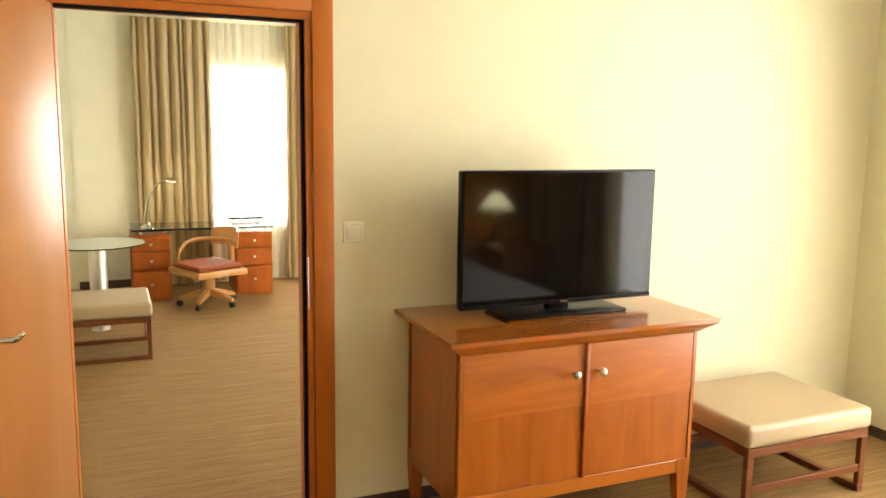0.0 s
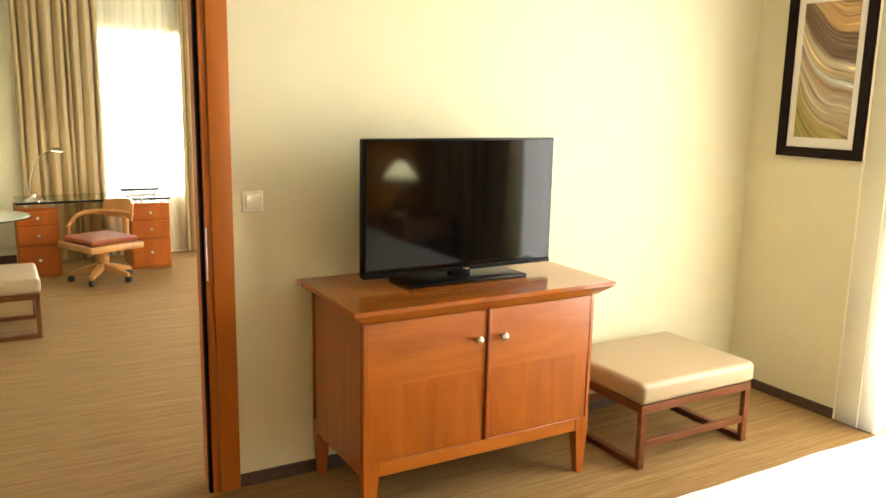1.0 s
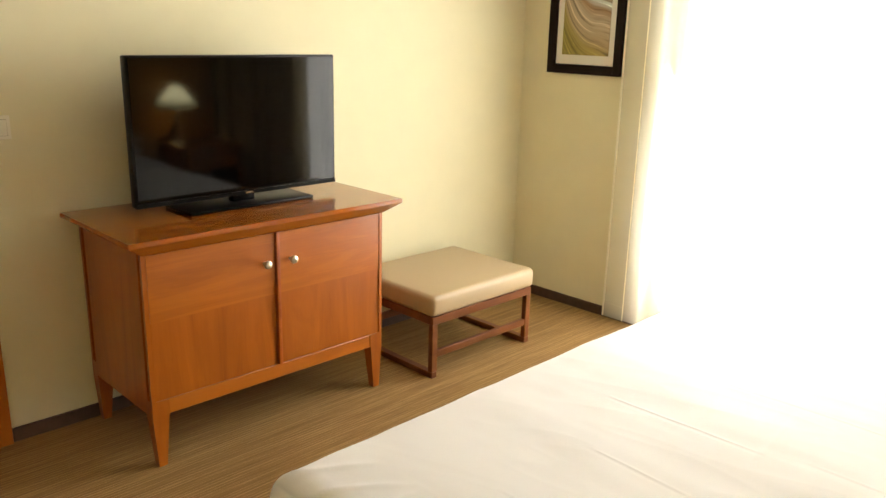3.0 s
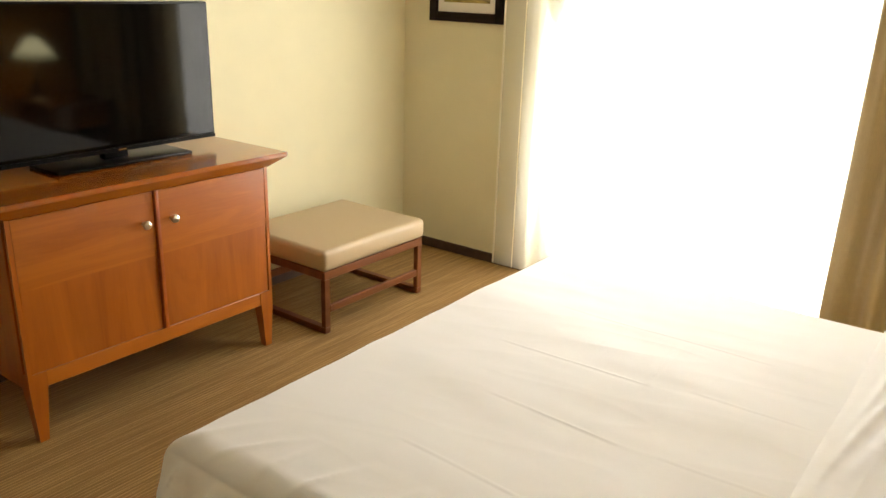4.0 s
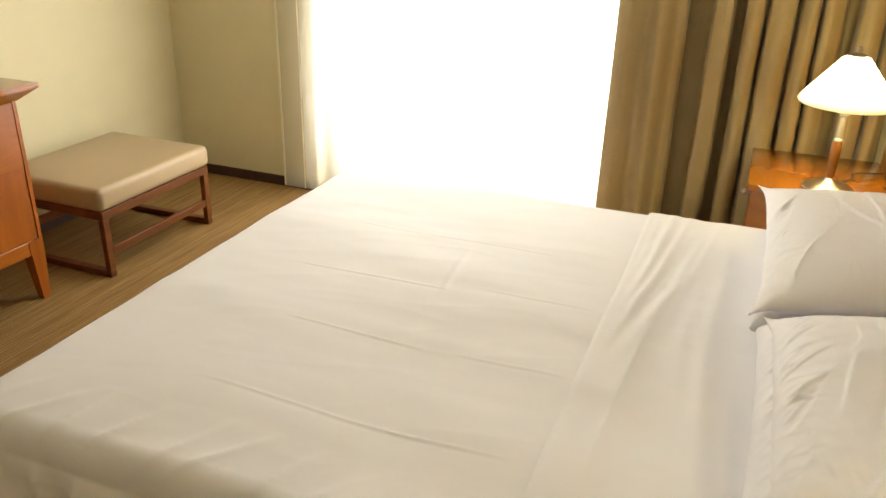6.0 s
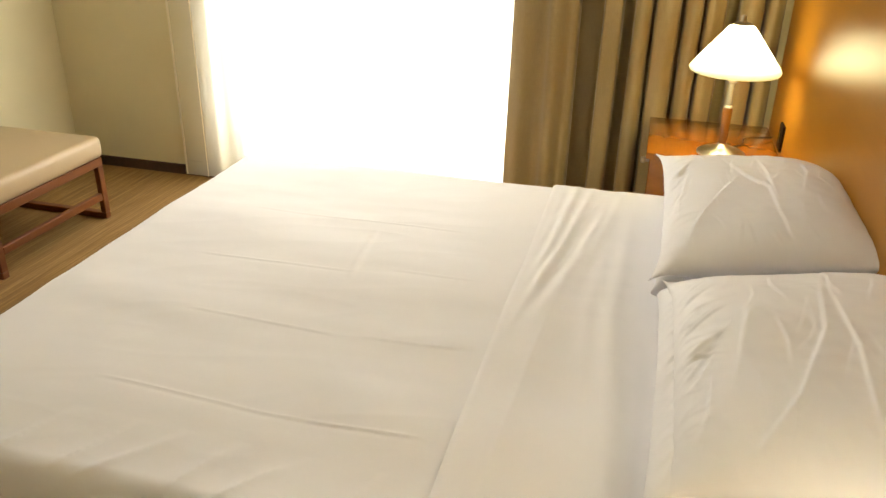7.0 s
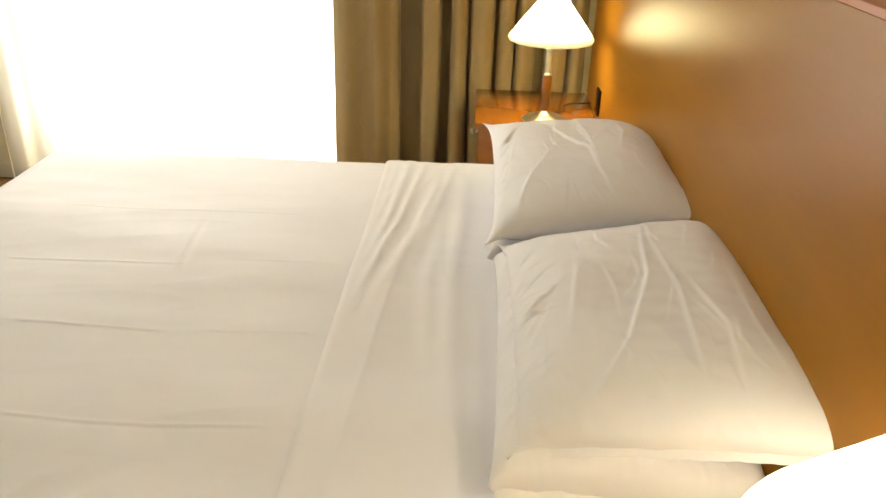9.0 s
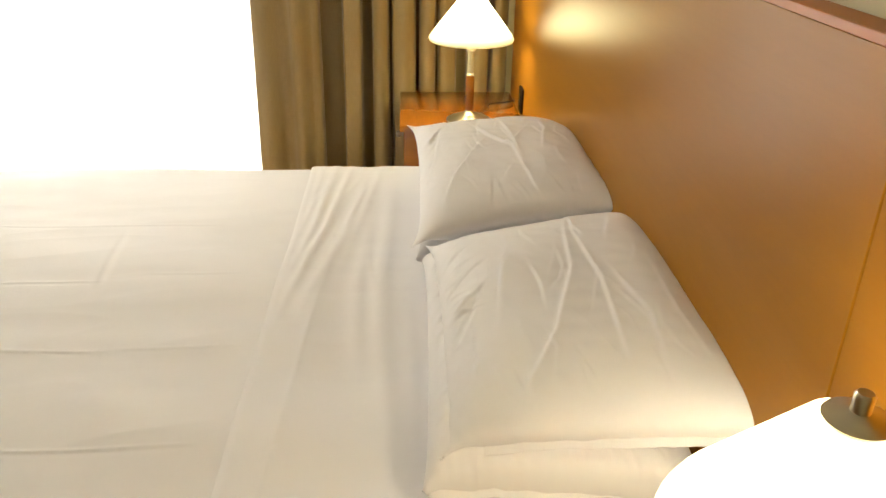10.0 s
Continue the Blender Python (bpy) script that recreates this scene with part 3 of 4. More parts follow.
ottoman(2.592, 2.615, 0, 0.74, 0.60, "cream leather ottoman on a dark wood sled frame beside the cabinet")
ottoman(-0.35, 5.95, 90, 0.60, 0.74, "cream leather ottoman on a dark wooden sled frame")


# ---- framed print ----
def picture():
    p = thing("framed_print", XW, 2.545, 1.372, "abstract brown and cream print in a black frame", "picture")
    h, w, fw = 0.90, 0.25, 0.052
    part("frame", box_bm(-0.032, -0.002, -w, -w + fw, 0, h, 0.003, 1), BLACKWOOD, p)
    part("frame", box_bm(-0.032, -0.002, w - fw, w, 0, h, 0.003, 1), BLACKWOOD, p)
    part("frame", box_bm(-0.031, -0.002, -w + fw, w - fw, 0, fw, 0.003, 1), BLACKWOOD, p)
    part("frame", box_bm(-0.031, -0.002, -w + fw, w - fw, h - fw, h, 0.003, 1), BLACKWOOD, p)
    part("mat", box_bm(-0.014, -0.004, -w + fw, w - fw, fw, h - fw), MATBOARD, p, "white mat board")
    part("print", box_bm(-0.018, -0.0141, -w + fw + 0.042, w - fw - 0.042, fw + 0.052, h - fw - 0.052), ART, p, "streaming brown and cream bands", 0)


picture()


# ---- curtains ----
def folds_bm(u0, u1, z0, z1, amp, pitch, seed, nz=14, per=14, hem=0.0):
    """A light hanging cloth along u with uneven folds; depth in v."""
    n = max(8, int((u1 - u0) / pitch * per))
    phase = [0.0]
    for i in range(n):
        phase.append(phase[-1] + 2 * math.pi / per * (1.0 + 0.5 * noise.noise((i * 0.045, seed, 0.3))))
    bm = bmesh.new()
    grid = []
    for k in range(nz + 1):
        f = k / nz
        z = z1 + (z0 - z1) * f
        row = []
        for i in range(n + 1):
            uu = u0 + (u1 - u0) * i / n
            a = amp * (0.75 + 0.5 * noise.noise((i * 0.03, f * 0.8, seed))) * (0.8 + 0.25 * f)
            sw = math.sin(phase[i] + 0.35 * noise.noise((i * 0.05, f * 1.5, seed + 7)))
            v = a * math.copysign(abs(sw) ** 0.75, sw) + 0.012 * noise.noise((uu * 3, z * 1.2, seed + 3))
            if hem:
                v *= min(1.0, max(0.04, (uu - u0 - hem) / 0.1))
            row.append(bm.verts.new((uu, v, z)))
        grid.append(row)
    for p, q in zip(grid, grid[1:]):
        for i in range(n):
            bm.faces.new((p[i], p[i + 1], q[i + 1], q[i]))
    return bm


def curtain(name, m, bm, mat, label):
    ob = new(name, mesh_of(name, bm, mat, 60))
    ob.matrix_world = m
    return tagged(ob, label, "curtain")


def drape_bm(faces, z0, z1, depth, seed, nz=16):
    """A heavy drape: flat pleat faces, each given by its start and end, with deep pockets between them."""
    path = []
    for u0, u1 in faces:
        w = u1 - u0
        r = min(0.3 * w, 0.022)
        front = [((u0 + u1) / 2, -0.05 * w)]
        if w > 0.2:
            front = [(u0 + 0.22 * w, -0.012), (u0 + 0.42 * w, 0.030), (u0 + 0.52 * w, 0.022), (u0 + 0.64 * w, -0.040), (u0 + 0.74 * w, -0.034), (u0 + 0.84 * w, 0.010)]
        path += [(u0 + 0.1 * w, depth), (u0 - 0.002, 0.55 * depth), (u0, 0.016), (u0 + r, 0.0)] + front + [(u1 - r, 0.0), (u1, 0.016), (u1 + 0.002, 0.55 * depth), (u1 - 0.1 * w, depth)]
    for _ in range(3):
        cut = [path[0]]
        for (a0, b0), (a1, b1) in zip(path, path[1:]):
            cut += [(0.75 * a0 + 0.25 * a1, 0.75 * b0 + 0.25 * b1), (0.25 * a0 + 0.75 * a1, 0.25 * b0 + 0.75 * b1)]
        path = cut + [path[-1]]
    bm = bmesh.new()
    rows = []
    for k in range(nz + 1):
        f = k / nz
        z = z1 + (z0 - z1) * f
        row = []
        for u, v in path:
            du = 0.010 * noise.noise((u * 6, f * 1.6, seed)) + 0.004 * noise.noise((u * 20, f * 4, seed + 1))
            dv = 0.032 * noise.noise((u * 11, f * 0.9, seed + 2)) * (1 - v / depth) + 0.004 * noise.noise((u * 34, f * 3.0, seed + 4))
            row.append(bm.verts.new((u + du, v * (0.8 + 0.2 * f) + dv, z)))
        rows.append(row)
    for p, q in zip(rows, rows[1:]):
        for i in range(len(path) - 1):
            bm.faces.new((p[i], p[i + 1], q[i + 1], q[i]))
    thicken(bm, 0.003)
    return bm


def pleats(width, seed):
    """Uneven narrow pleats that fill a width."""
    rnd, out, u = random.Random(seed), [], 0.0
    while u < width - 0.05:
        w = rnd.uniform(0.035, 0.11)
        out.append((u, min(u + w, width)))
        u += w + rnd.uniform(0.006, 0.028)
    return out


# along y: local x runs to -y
BED_PLEATS = ((0.012, 0.30), (0.395, 0.475), (0.525, 0.595), (0.61, 0.705), (0.722, 0.792), (0.803, 0.880), (0.925, 1.023), (1.034, 1.105))
curtain("drape", pose(3.31, 0.46, 0, 0, 0, -90), drape_bm(BED_PLEATS, 0.03, 2.66, 0.19, 11), DRAPE, "taupe floor-length drape hanging in deep folds")
voile = curtain("sheer_curtain", pose(3.56, 2.275, 0, 0, 0, -90), folds_bm(0.0, 2.3, 0.02, 2.66, 0.008, 0.10, 5, nz=6, hem=0.16), SHEER, "white voile curtain glowing with daylight")
part("side_hem", box_bm(0.0, 0.012, -0.0045, -0.0025, 0.02, 2.66), HEM, voile, "stitched side hem", 0)
part("side_hem", box_bm(0.135, 0.141, -0.0075, -0.0055, 0.02, 2.66), HEM, voile, "stitched side hem", 0)
part("bottom_hem", box_bm(0.012, 0.135, -0.0045, -0.0025, 0.02, 0.10), SHEER, voile, "doubled bottom hem", 0)
curtain("drape", pose(0.035, FAR - 0.14, 0), drape_bm(pleats(0.75, 21), 0.02, 2.66, 0.055, 21), DRAPE, "taupe floor-length drape beside the sitting room window")
curtain("drape", pose(1.52, FAR - 0.14, 0), drape_bm(pleats(0.6, 31), 0.02, 2.66, 0.055, 31), DRAPE, "taupe floor-length drape beside the sitting room window")
curtain("sheer_curtain", pose(0.6, FAR - 0.04, 0), folds_bm(0.0, 1.0, 0.02, 2.66, 0.018, 0.09, 9, nz=6), SHEER, "white voile curtain over the sitting room window")


# ---- bed ----
BX0, BX1, BY1, BZ = 0.72, 2.49, 1.31, 0.60


def cloth_grid(nx, ny, fn):
    bm = bmesh.new()
    g = [[bm.verts.new(fn(i / nx, j / ny)) for i in range(nx + 1)] for j in range(ny + 1)]
    for a, b in zip(g, g[1:]):
        for i in range(nx):
            bm.faces.new((a[i], a[i + 1], b[i + 1], b[i]))
    return bm


CREASES = ((1.03, 0.16, 0.88, 0.0045), (1.355, 0.12, 0.40, 0.0035), (1.345, 0.46, 0.86, 0.004), (1.64, 0.52, 1.0, 0.0045), (1.68, 0.12, 0.45, 0.003), (1.98, 0.3, 1.0, 0.003))


def crease_field(A, C, lines, soft=False):
    """Height of pressed creases over a cloth: each line is (points, width, height), a sharp step that eases off on both sides and dies out at its ends."""
    H = np.zeros_like(A)
    for pts, w, h in lines:
        best = np.full_like(A, 9.0)
        at = np.zeros_like(A)
        n = len(pts) - 1
        for i in range(n):
            (x0, y0), (x1, y1) = pts[i], pts[i + 1]
            dx, dy = x1 - x0, y1 - y0
            f = np.clip(((A - x0) * dx + (C - y0) * dy) / (dx * dx + dy * dy), 0, 1)
            px, py = A - x0 - f * dx, C - y0 - f * dy
            d = np.hypot(px, py)
            nearer = d < np.abs(best)
            best = np.where(nearer, np.copysign(d, px * dy - py * dx), best)
            at = np.where(nearer, (i + f) / n, at)
        taper = np.sin(np.pi * np.clip(0.06 + 0.88 * at, 0, 1))
        if soft:
            H += h * taper * (np.exp(-(best / w) ** 2) - 0.5 * np.exp(-((best - 2.0 * w) / (1.5 * w)) ** 2))
            continue
        H += h * taper * (0.35 * np.exp(-(best / w) ** 2) - 0.9 * np.tanh(1.6 * best / w) * np.exp(-np.abs(best) / (4 * w)))
    return H


def fan(seed, count, start, reach, bend, width, height):
    """Random creases: start() gives a point, reach() a direction and length."""
    rnd = random.Random(seed)
    out = []
    for _ in range(count):
        x, y = start(rnd)
        dx, dy = reach(rnd)
        k = rnd.uniform(-bend, bend)
        mid = (x + dx / 2 - k * dy, y + dy / 2 + k * dx)
        out.append((((x, y), mid, (x + dx, y + dy)), width * rnd.uniform(0.6, 1.4), height * rnd.uniform(0.4, 1.2)))
    return out


def duvet_height(x, y):
    """Loft, soft rumples and the pressed laundry creases that run down the bed."""
    z = 0.010 * noise.noise((x * 2.0, y * 2.0, 1.0)) + 0.0055 * noise.noise((x * 6, y * 1.7, 4.0))
    z += 0.0013 * noise.noise((x * 14, y * 4.5, 9.0)) + 0.0016 * noise.noise((x * 5, y * 9, 12.0))
    z += 0.0007 * (1 - abs(noise.noise((x * 9.0 + y * 2.0, y * 2.2, 21.0)))) ** 6
    if x < 0.93:
        e = min(1, (0.93 - x) / 0.12)
        z += 0.006 * e * (1 - abs(noise.noise((x * 5 + y * 9, y * 1.5 - x * 2, 15)))) ** 5
    for c, y0, y1, h in CREASES:
        if y0 < y < y1:
            f = min(1, (y - y0) / 0.05, (y1 - y) / 0.05)
            d = x - c - 0.012 * noise.noise((y * 3, c, 0))
            z += 0.19 * f * h * (math.exp(-(d / 0.0042) ** 2) - 0.7 * math.exp(-((d + 0.009) / 0.007) ** 2))
    if 0.45 < y < 0.62 and 1.60 < x < 1.95:
        z += 0.0025 * math.exp(-((y - 0.55 - 0.1 * (x - 1.75)) / 0.008) ** 2) * min(1, (x - 1.6) / 0.05, (1.95 - x) / 0.15)
    return z


def bed():
    b = thing("bed", (BX0 + BX1) / 2, 0.3, 0, "double bed made up with smooth white cotton bedding", "bed")
    cx, cy = -(BX0 + BX1) / 2, -0.3
    part("base", moved(box_bm(BX0 + 0.07, BX1 - 0.07, YH + 0.03, BY1 - 0.07, 0.10, 0.33, 0.02, 2), pose(cx, cy, 0)), DRAPE, b, "upholstered box base")
    part("mattress", moved(box_bm(BX0 + 0.05, BX1 - 0.05, YH + 0.02, BY1 - 0.05, 0.33, 0.565, 0.05, 4), pose(cx, cy, 0)), LINEN, b, "white mattress")
    for x in (BX0 + 0.16, BX1 - 0.16):
        for y in (YH + 0.15, BY1 - 0.16):
            part("foot", moved(lathe_bm([(0.025, 0), (0.03, 0.10)], 16), pose(x + cx, y + cy, 0)), WENGE, b)


bed()


def duvet():
    W, L = BX1 - BX0, BY1 + 0.62
    drop, rad = 0.30, 0.07

    def wrap(s, half):
        """Distance along the cloth to (offset, fall) over a rounded edge."""
        e = half - rad
        a = abs(s)
        if a <= e:
            return s, 0.0
        t = a - e
        q = rad * math.pi / 2
        if t <= q:
            an = t / rad
            return math.copysign(e + rad * math.sin(an), s), rad * (1 - math.cos(an))
        return math.copysign(half, s), rad + (t - q)

    half = W / 2
    full = half - rad + rad * math.pi / 2 + drop
    yl = BY1 - rad + rad * math.pi / 2 + drop

    def fn(u, v):
        s = (u * 2 - 1) * full
        y = -0.60 + v * (yl + 0.60)
        x, f1 = wrap(s, half)
        if y > BY1 - rad:
            yy, f2 = wrap(y - (BY1 - 1.0), 1.0)
            yy += BY1 - 1.0
        else:
            yy, f2 = y, 0.0
        fall = max(f1, f2)
        z = BZ - fall
        wob = duvet_height(x + (BX0 + BX1) / 2, yy)
        if fall < 0.05:
            z += wob * (1 - fall / 0.05)
        else:
            k = min(1, (fall - 0.05) / 0.1)
            along = yy if f1 >= f2 else x
            pucker = 0.016 * min(1, (fall - 0.05) / 0.03) * (1 - abs(noise.noise((along * 6.5, fall * 3.0, 31)))) ** 5
            d = 0.020 * k * (1 + math.sin(17 * (yy if f1 >= f2 else x) + 5 * noise.noise((x * 2, yy * 2, 2)))) + 0.02 * k * abs(noise.noise((x * 9, yy * 9, fall * 3))) + pucker
            if f1 >= f2:
                x += math.copysign(abs(d), x)
            else:
                yy += abs(d)
        return (x + (BX0 + BX1) / 2, yy, z)
    ob = new("duvet", mesh_of("duvet", cloth_grid(700, 320, fn), LINEN, 0))
    ob.data.polygons.foreach_set("use_smooth", [True] * len(ob.data.polygons))
    tagged(ob, "smooth white cotton duvet hanging over the bed edges", "duvet")


duvet()


def turned_sheet():
    """The sheet turned down over the head of the duvet, rumpled on the slant."""
    y0, y1 = -0.36, 0.115
    mid, half = (BX0 + BX1) / 2, (BX1 - BX0) / 2 + 0.012
    rad, drop = 0.075, 0.25
    full = half - rad + rad * math.pi / 2 + drop
    # creases that sweep from the far edge to the fold, and long soft ones along the bed's width
    lines = [(((2.47 - mid, 0.075), (2.05 - mid, 0.085), (1.75 - mid, 0.112)), 0.013, 0.006), (((2.47 - mid, 0.03), (2.0 - mid, 0.055), (1.5 - mid, 0.11)), 0.016, 0.010),
             (((2.45 - mid, -0.02), (1.95 - mid, 0.025), (1.4 - mid, 0.10)), 0.014, 0.008), (((2.40 - mid, -0.08), (1.9 - mid, -0.03), (1.5 - mid, 0.04)), 0.018, 0.007),
             (((2.44 - mid, -0.12), (2.1 - mid, -0.08), (1.7 - mid, -0.03)), 0.016, 0.005), (((2.3 - mid, -0.16), (1.7 - mid, -0.14), (1.0 - mid, -0.165)), 0.026, 0.008),
             (((2.1 - mid, -0.10), (1.6 - mid, -0.085), (1.15 - mid, -0.11)), 0.022, 0.005), (((1.5 - mid, -0.21), (1.2 - mid, -0.215), (0.9 - mid, -0.21)), 0.02, 0.004)]
    lines += fan(3, 5, lambda r: (r.uniform(0.3, 0.85), r.uniform(-0.1, 0.06)), lambda r: (-r.uniform(0.2, 0.4), r.uniform(0.02, 0.06)), 0.08, 0.008, 0.003)
    U, V = np.meshgrid(np.linspace(-full, full, 381), np.linspace(y0, y1, 121))
    H = crease_field(U, V, lines, True)

    def fn(u, v):
        s = (u * 2 - 1) * full
        a, e, q = abs(s), half - rad, rad * math.pi / 2
        if a <= e:
            x, fall = s, 0.0
        elif a <= e + q:
            an = (a - e) / rad
            x, fall = math.copysign(e + rad * math.sin(an), s), rad * (1 - math.cos(an))
        else:
            x, fall = math.copysign(half, s), rad + a - e - q
        y = y0 + (y1 - y0) * v + 0.010 * noise.noise((x * 1.6, v * 0.5, 8)) - 0.03 * (1 - v) * max(0, -x) * 0.6
        edge = max(0.0, min(1, (1 - v) / 0.025, v / 0.03))
        far = max(0.0, min(1.0, (x + 0.2) / 0.6))
        w = float(H[int(round(v * 120)), int(round(u * 380))])
        w += 0.004 * (1 - far) * (1 - abs(noise.noise((x * 0.9, y * 8.0, 6)))) ** 6
        w += 0.0025 * noise.noise((x * 5, y * 10, 11))
        soft = max(0.0, min(1, (1 - v) / 0.12, v / 0.03))
        z = BZ + 0.0055 + 0.0035 * edge ** 0.6 + duvet_height(x + mid, y) + w * soft - fall
        if fall > 0.06:
            x += math.copysign(0.018 * (1 + math.sin(26 * y + 4 * noise.noise((fall * 5, y * 3, 1)))), x) * min(1, (fall - 0.06) / 0.1)
        return (x + mid, y, z)
    bm = cloth_grid(380, 120, fn)
    thicken(bm, 0.003)
    ob = new("turned_down_sheet", mesh_of("turned_down_sheet", bm, LINEN, 60))
    tagged(ob, "white cotton sheet turned down over the duvet", "sheet")


turned_sheet()


def headboard():
    h = thing("headboard", 0, 0, 0, "tall amber wood headboard panel along the wall", "headboard")
    part("centre_panel", box_bm(0.585, 2.565, -0.698, YH, 0.02, 1.385, 0.0007, 1), HEADB, h)
    part("side_panel", box_bm(2.567, 3.28, -0.698, YH - 0.001, 0.02, 1.385, 0.0007, 1), HEADB, h)
    part("side_panel", box_bm(-0.15, 0.583, -0.698, YH - 0.001, 0.02, 1.385, 0.0007, 1), HEADB, h)
    part("cap", box_bm(-0.15, 3.28, -0.699, YH + 0.0015, 1.3855, 1.397, 0.001, 1), CASING_X, h, "darker wood cap strip")


headboard()


NEAR_FOLDS = [(((0.55, -0.29), (0.04, -0.22), (-0.50, 0.05), (-0.80, 0.34), (-0.97, 0.68)), 0.034, 0.010),
              (((-0.05, 0.55), (-0.32, 0.72), (-0.52, 0.95)), 0.030, 0.008),
              (((0.45, 0.30), (0.05, 0.32), (-0.35, 0.45)), 0.04, 0.004),
              (((0.40, -0.34), (-0.1, -0.40), (-0.75, -0.34)), 0.022, 0.006),
              (((0.96, -0.32), (0.60, -0.36), (0.40, -0.34)), 0.012, 0.005),
              (((0.52, -0.9), (0.50, -0.4), (0.52, 0.15)), 0.010, 0.0025),
              (((-0.05, -0.50), (-0.42, -0.60), (-0.9, -0.52)), 0.022, 0.005),
              (((0.10, -0.80), (-0.4, -0.78), (-0.9, -0.84)), 0.020, 0.004),
              (((-0.30, 0.62), (-0.62, 0.66), (-0.95, 0.86)), 0.03, 0.008)]
FAR_FOLDS = [(((0.55, -0.15), (0.1, -0.22), (-0.4, -0.25)), 0.026, 0.006),
             (((0.50, 0.20), (0.10, 0.02), (-0.15, -0.20), (-0.60, -0.24)), 0.022, 0.008),
             (((0.30, -0.45), (-0.05, -0.25), (-0.15, 0.12)), 0.022, 0.007),
             (((0.05, 0.10), (-0.45, 0.45), (-0.85, 0.70)), 0.028, 0.010),
             (((0.35, 0.62), (-0.10, 0.72), (-0.55, 0.95)), 0.024, 0.008),
             (((0.45, -0.60), (0.20, -0.62), (-0.25, -0.50)), 0.020, 0.006)]


def pillow_creases(seed, long_folds):
    """The drawn folds, gathers that fan in from the front seam, short ones at both ends and faint pressed lines."""
    lines = [(pts, fw * 0.75, fh * 0.6) for pts, fw, fh in long_folds]
    lines += fan(seed, 34, lambda r: (r.uniform(-0.95, 0.95), 0.98), lambda r: (r.uniform(0.05, 0.40), -r.uniform(0.18, 0.55)), 0.16, 0.015, 0.0030)
    lines += fan(seed + 1, 16, lambda r: (-0.98, r.uniform(-0.9, 0.9)), lambda r: (r.uniform(0.12, 0.35), r.uniform(-0.12, 0.16)), 0.12, 0.013, 0.0022)
    lines += fan(seed + 2, 12, lambda r: (0.98, r.uniform(-0.9, 0.9)), lambda r: (-r.uniform(0.12, 0.40), r.uniform(-0.2, 0.2)), 0.12, 0.013, 0.0022)
    lines += fan(seed + 3, 22, lambda r: (r.uniform(-0.7, 0.8), r.uniform(-0.8, 0.6)), lambda r: (-r.uniform(0.15, 0.5), r.uniform(-0.12, 0.22)), 0.2, 0.011, 0.0022)
    return lines


def pillow(x, y, z, rx, rz, w, d, t, seed, near, far, label, folds=(), sag=0.0, open_end=False, ear=0.05, tip=0.0, boxy=False):
    nx, ny = 200, 150
    A, C = np.meshgrid(np.linspace(-1, 1, nx + 1), np.linspace(-1, 1, ny + 1))
    H = crease_field(A, C, pillow_creases(int(seed * 10), folds))

    def surf(sign):
        def fn(u, v):
            a, c = u * 2 - 1, v * 2 - 1
            ex = 1 - abs(a) ** (8.0 if boxy else 3.8)
            ey = 1 - abs(c) ** (6.0 if boxy else 3.6)
            e = max(0.0, ex * ey) ** (0.42 if boxy else 0.58)
            px = (1 - 0.028 * (1 - c * c) * abs(a) ** 4) * (1 + ear * abs(a * c) ** 14)
            py = (1 - 0.035 * (1 - a * a) * abs(c) ** 4) * (1 + ear * abs(a * c) ** 14)
            n = 0.009 * noise.noise((a * 1.6, c * 1.6, seed)) + 0.004 * noise.noise((a * 4, c * 3, seed + 1)) + 0.0015 * noise.noise((a * 11, c * 8, seed + 2))
            if sign > 0:
                n += float(H[int(round(v * ny)), int(round(u * nx))]) * min(1.0, 1.8 * e ** 3)
            q = min(1, (1 - abs(a)) * 9, (1 - abs(c)) * 9)
            g = (0.005 * noise.noise((a * 5, c * 5, seed + 9)) + 0.003 * noise.noise((a * 13, c * 13, seed + 8))) * (1 - q)
            g -= sag * max(0.0, a) ** 2 * (0.35 - 0.65 * c)
            g += tip * max(0.0, -a * c) ** 24 * (a > 0)
            loft = t / 2 * e
            return (a * w / 2 * px + c * (near + far + (far - near) * a) / 2, c * d / 2 * py, sign * max(0.3 * loft, loft + n * min(1.0, e * 1.3)) + g)
        return fn
    bm = cloth_grid(nx, ny, surf(1))
    lo = cloth_grid(nx, ny, surf(-1))
    me = bpy.data.meshes.new("tmp")
    lo.to_mesh(me)
    lo.free()
    bm.from_mesh(me)
    bpy.data.meshes.remove(me)
    bmesh.ops.remove_doubles(bm, verts=bm.verts, dist=0.0005)
    ob = new("pillow", mesh_of("pillow", bm, PILLOWCASE, 0))
    ob.data.polygons.foreach_set("use_smooth", [True] * len(ob.data.polygons))
    ob.matrix_world = pose(x, y, z, rx, 0, rz)
    tagged(ob, label, "pillow", "pillows on the bed")
    if not open_end:
        return ob
    # loose end of the pillowcase past the near seam
    rim = surf(1)

    def lip(u, v):
        p = rim(0.0, 0.02 + 0.96 * u)
        wave = 0.0025 * noise.noise((u * 4, v, seed + 3))
        return (p[0] + 0.010 - 0.020 * v + wave * v, p[1], p[2] - 0.002 - 0.012 * v + wave)
    hem = cloth_grid(60, 5, lip)
    thicken(hem, 0.002)
    part("case_hem", hem, PILLOWCASE, ob, "loose hem of the pillowcase", 60)
    return ob


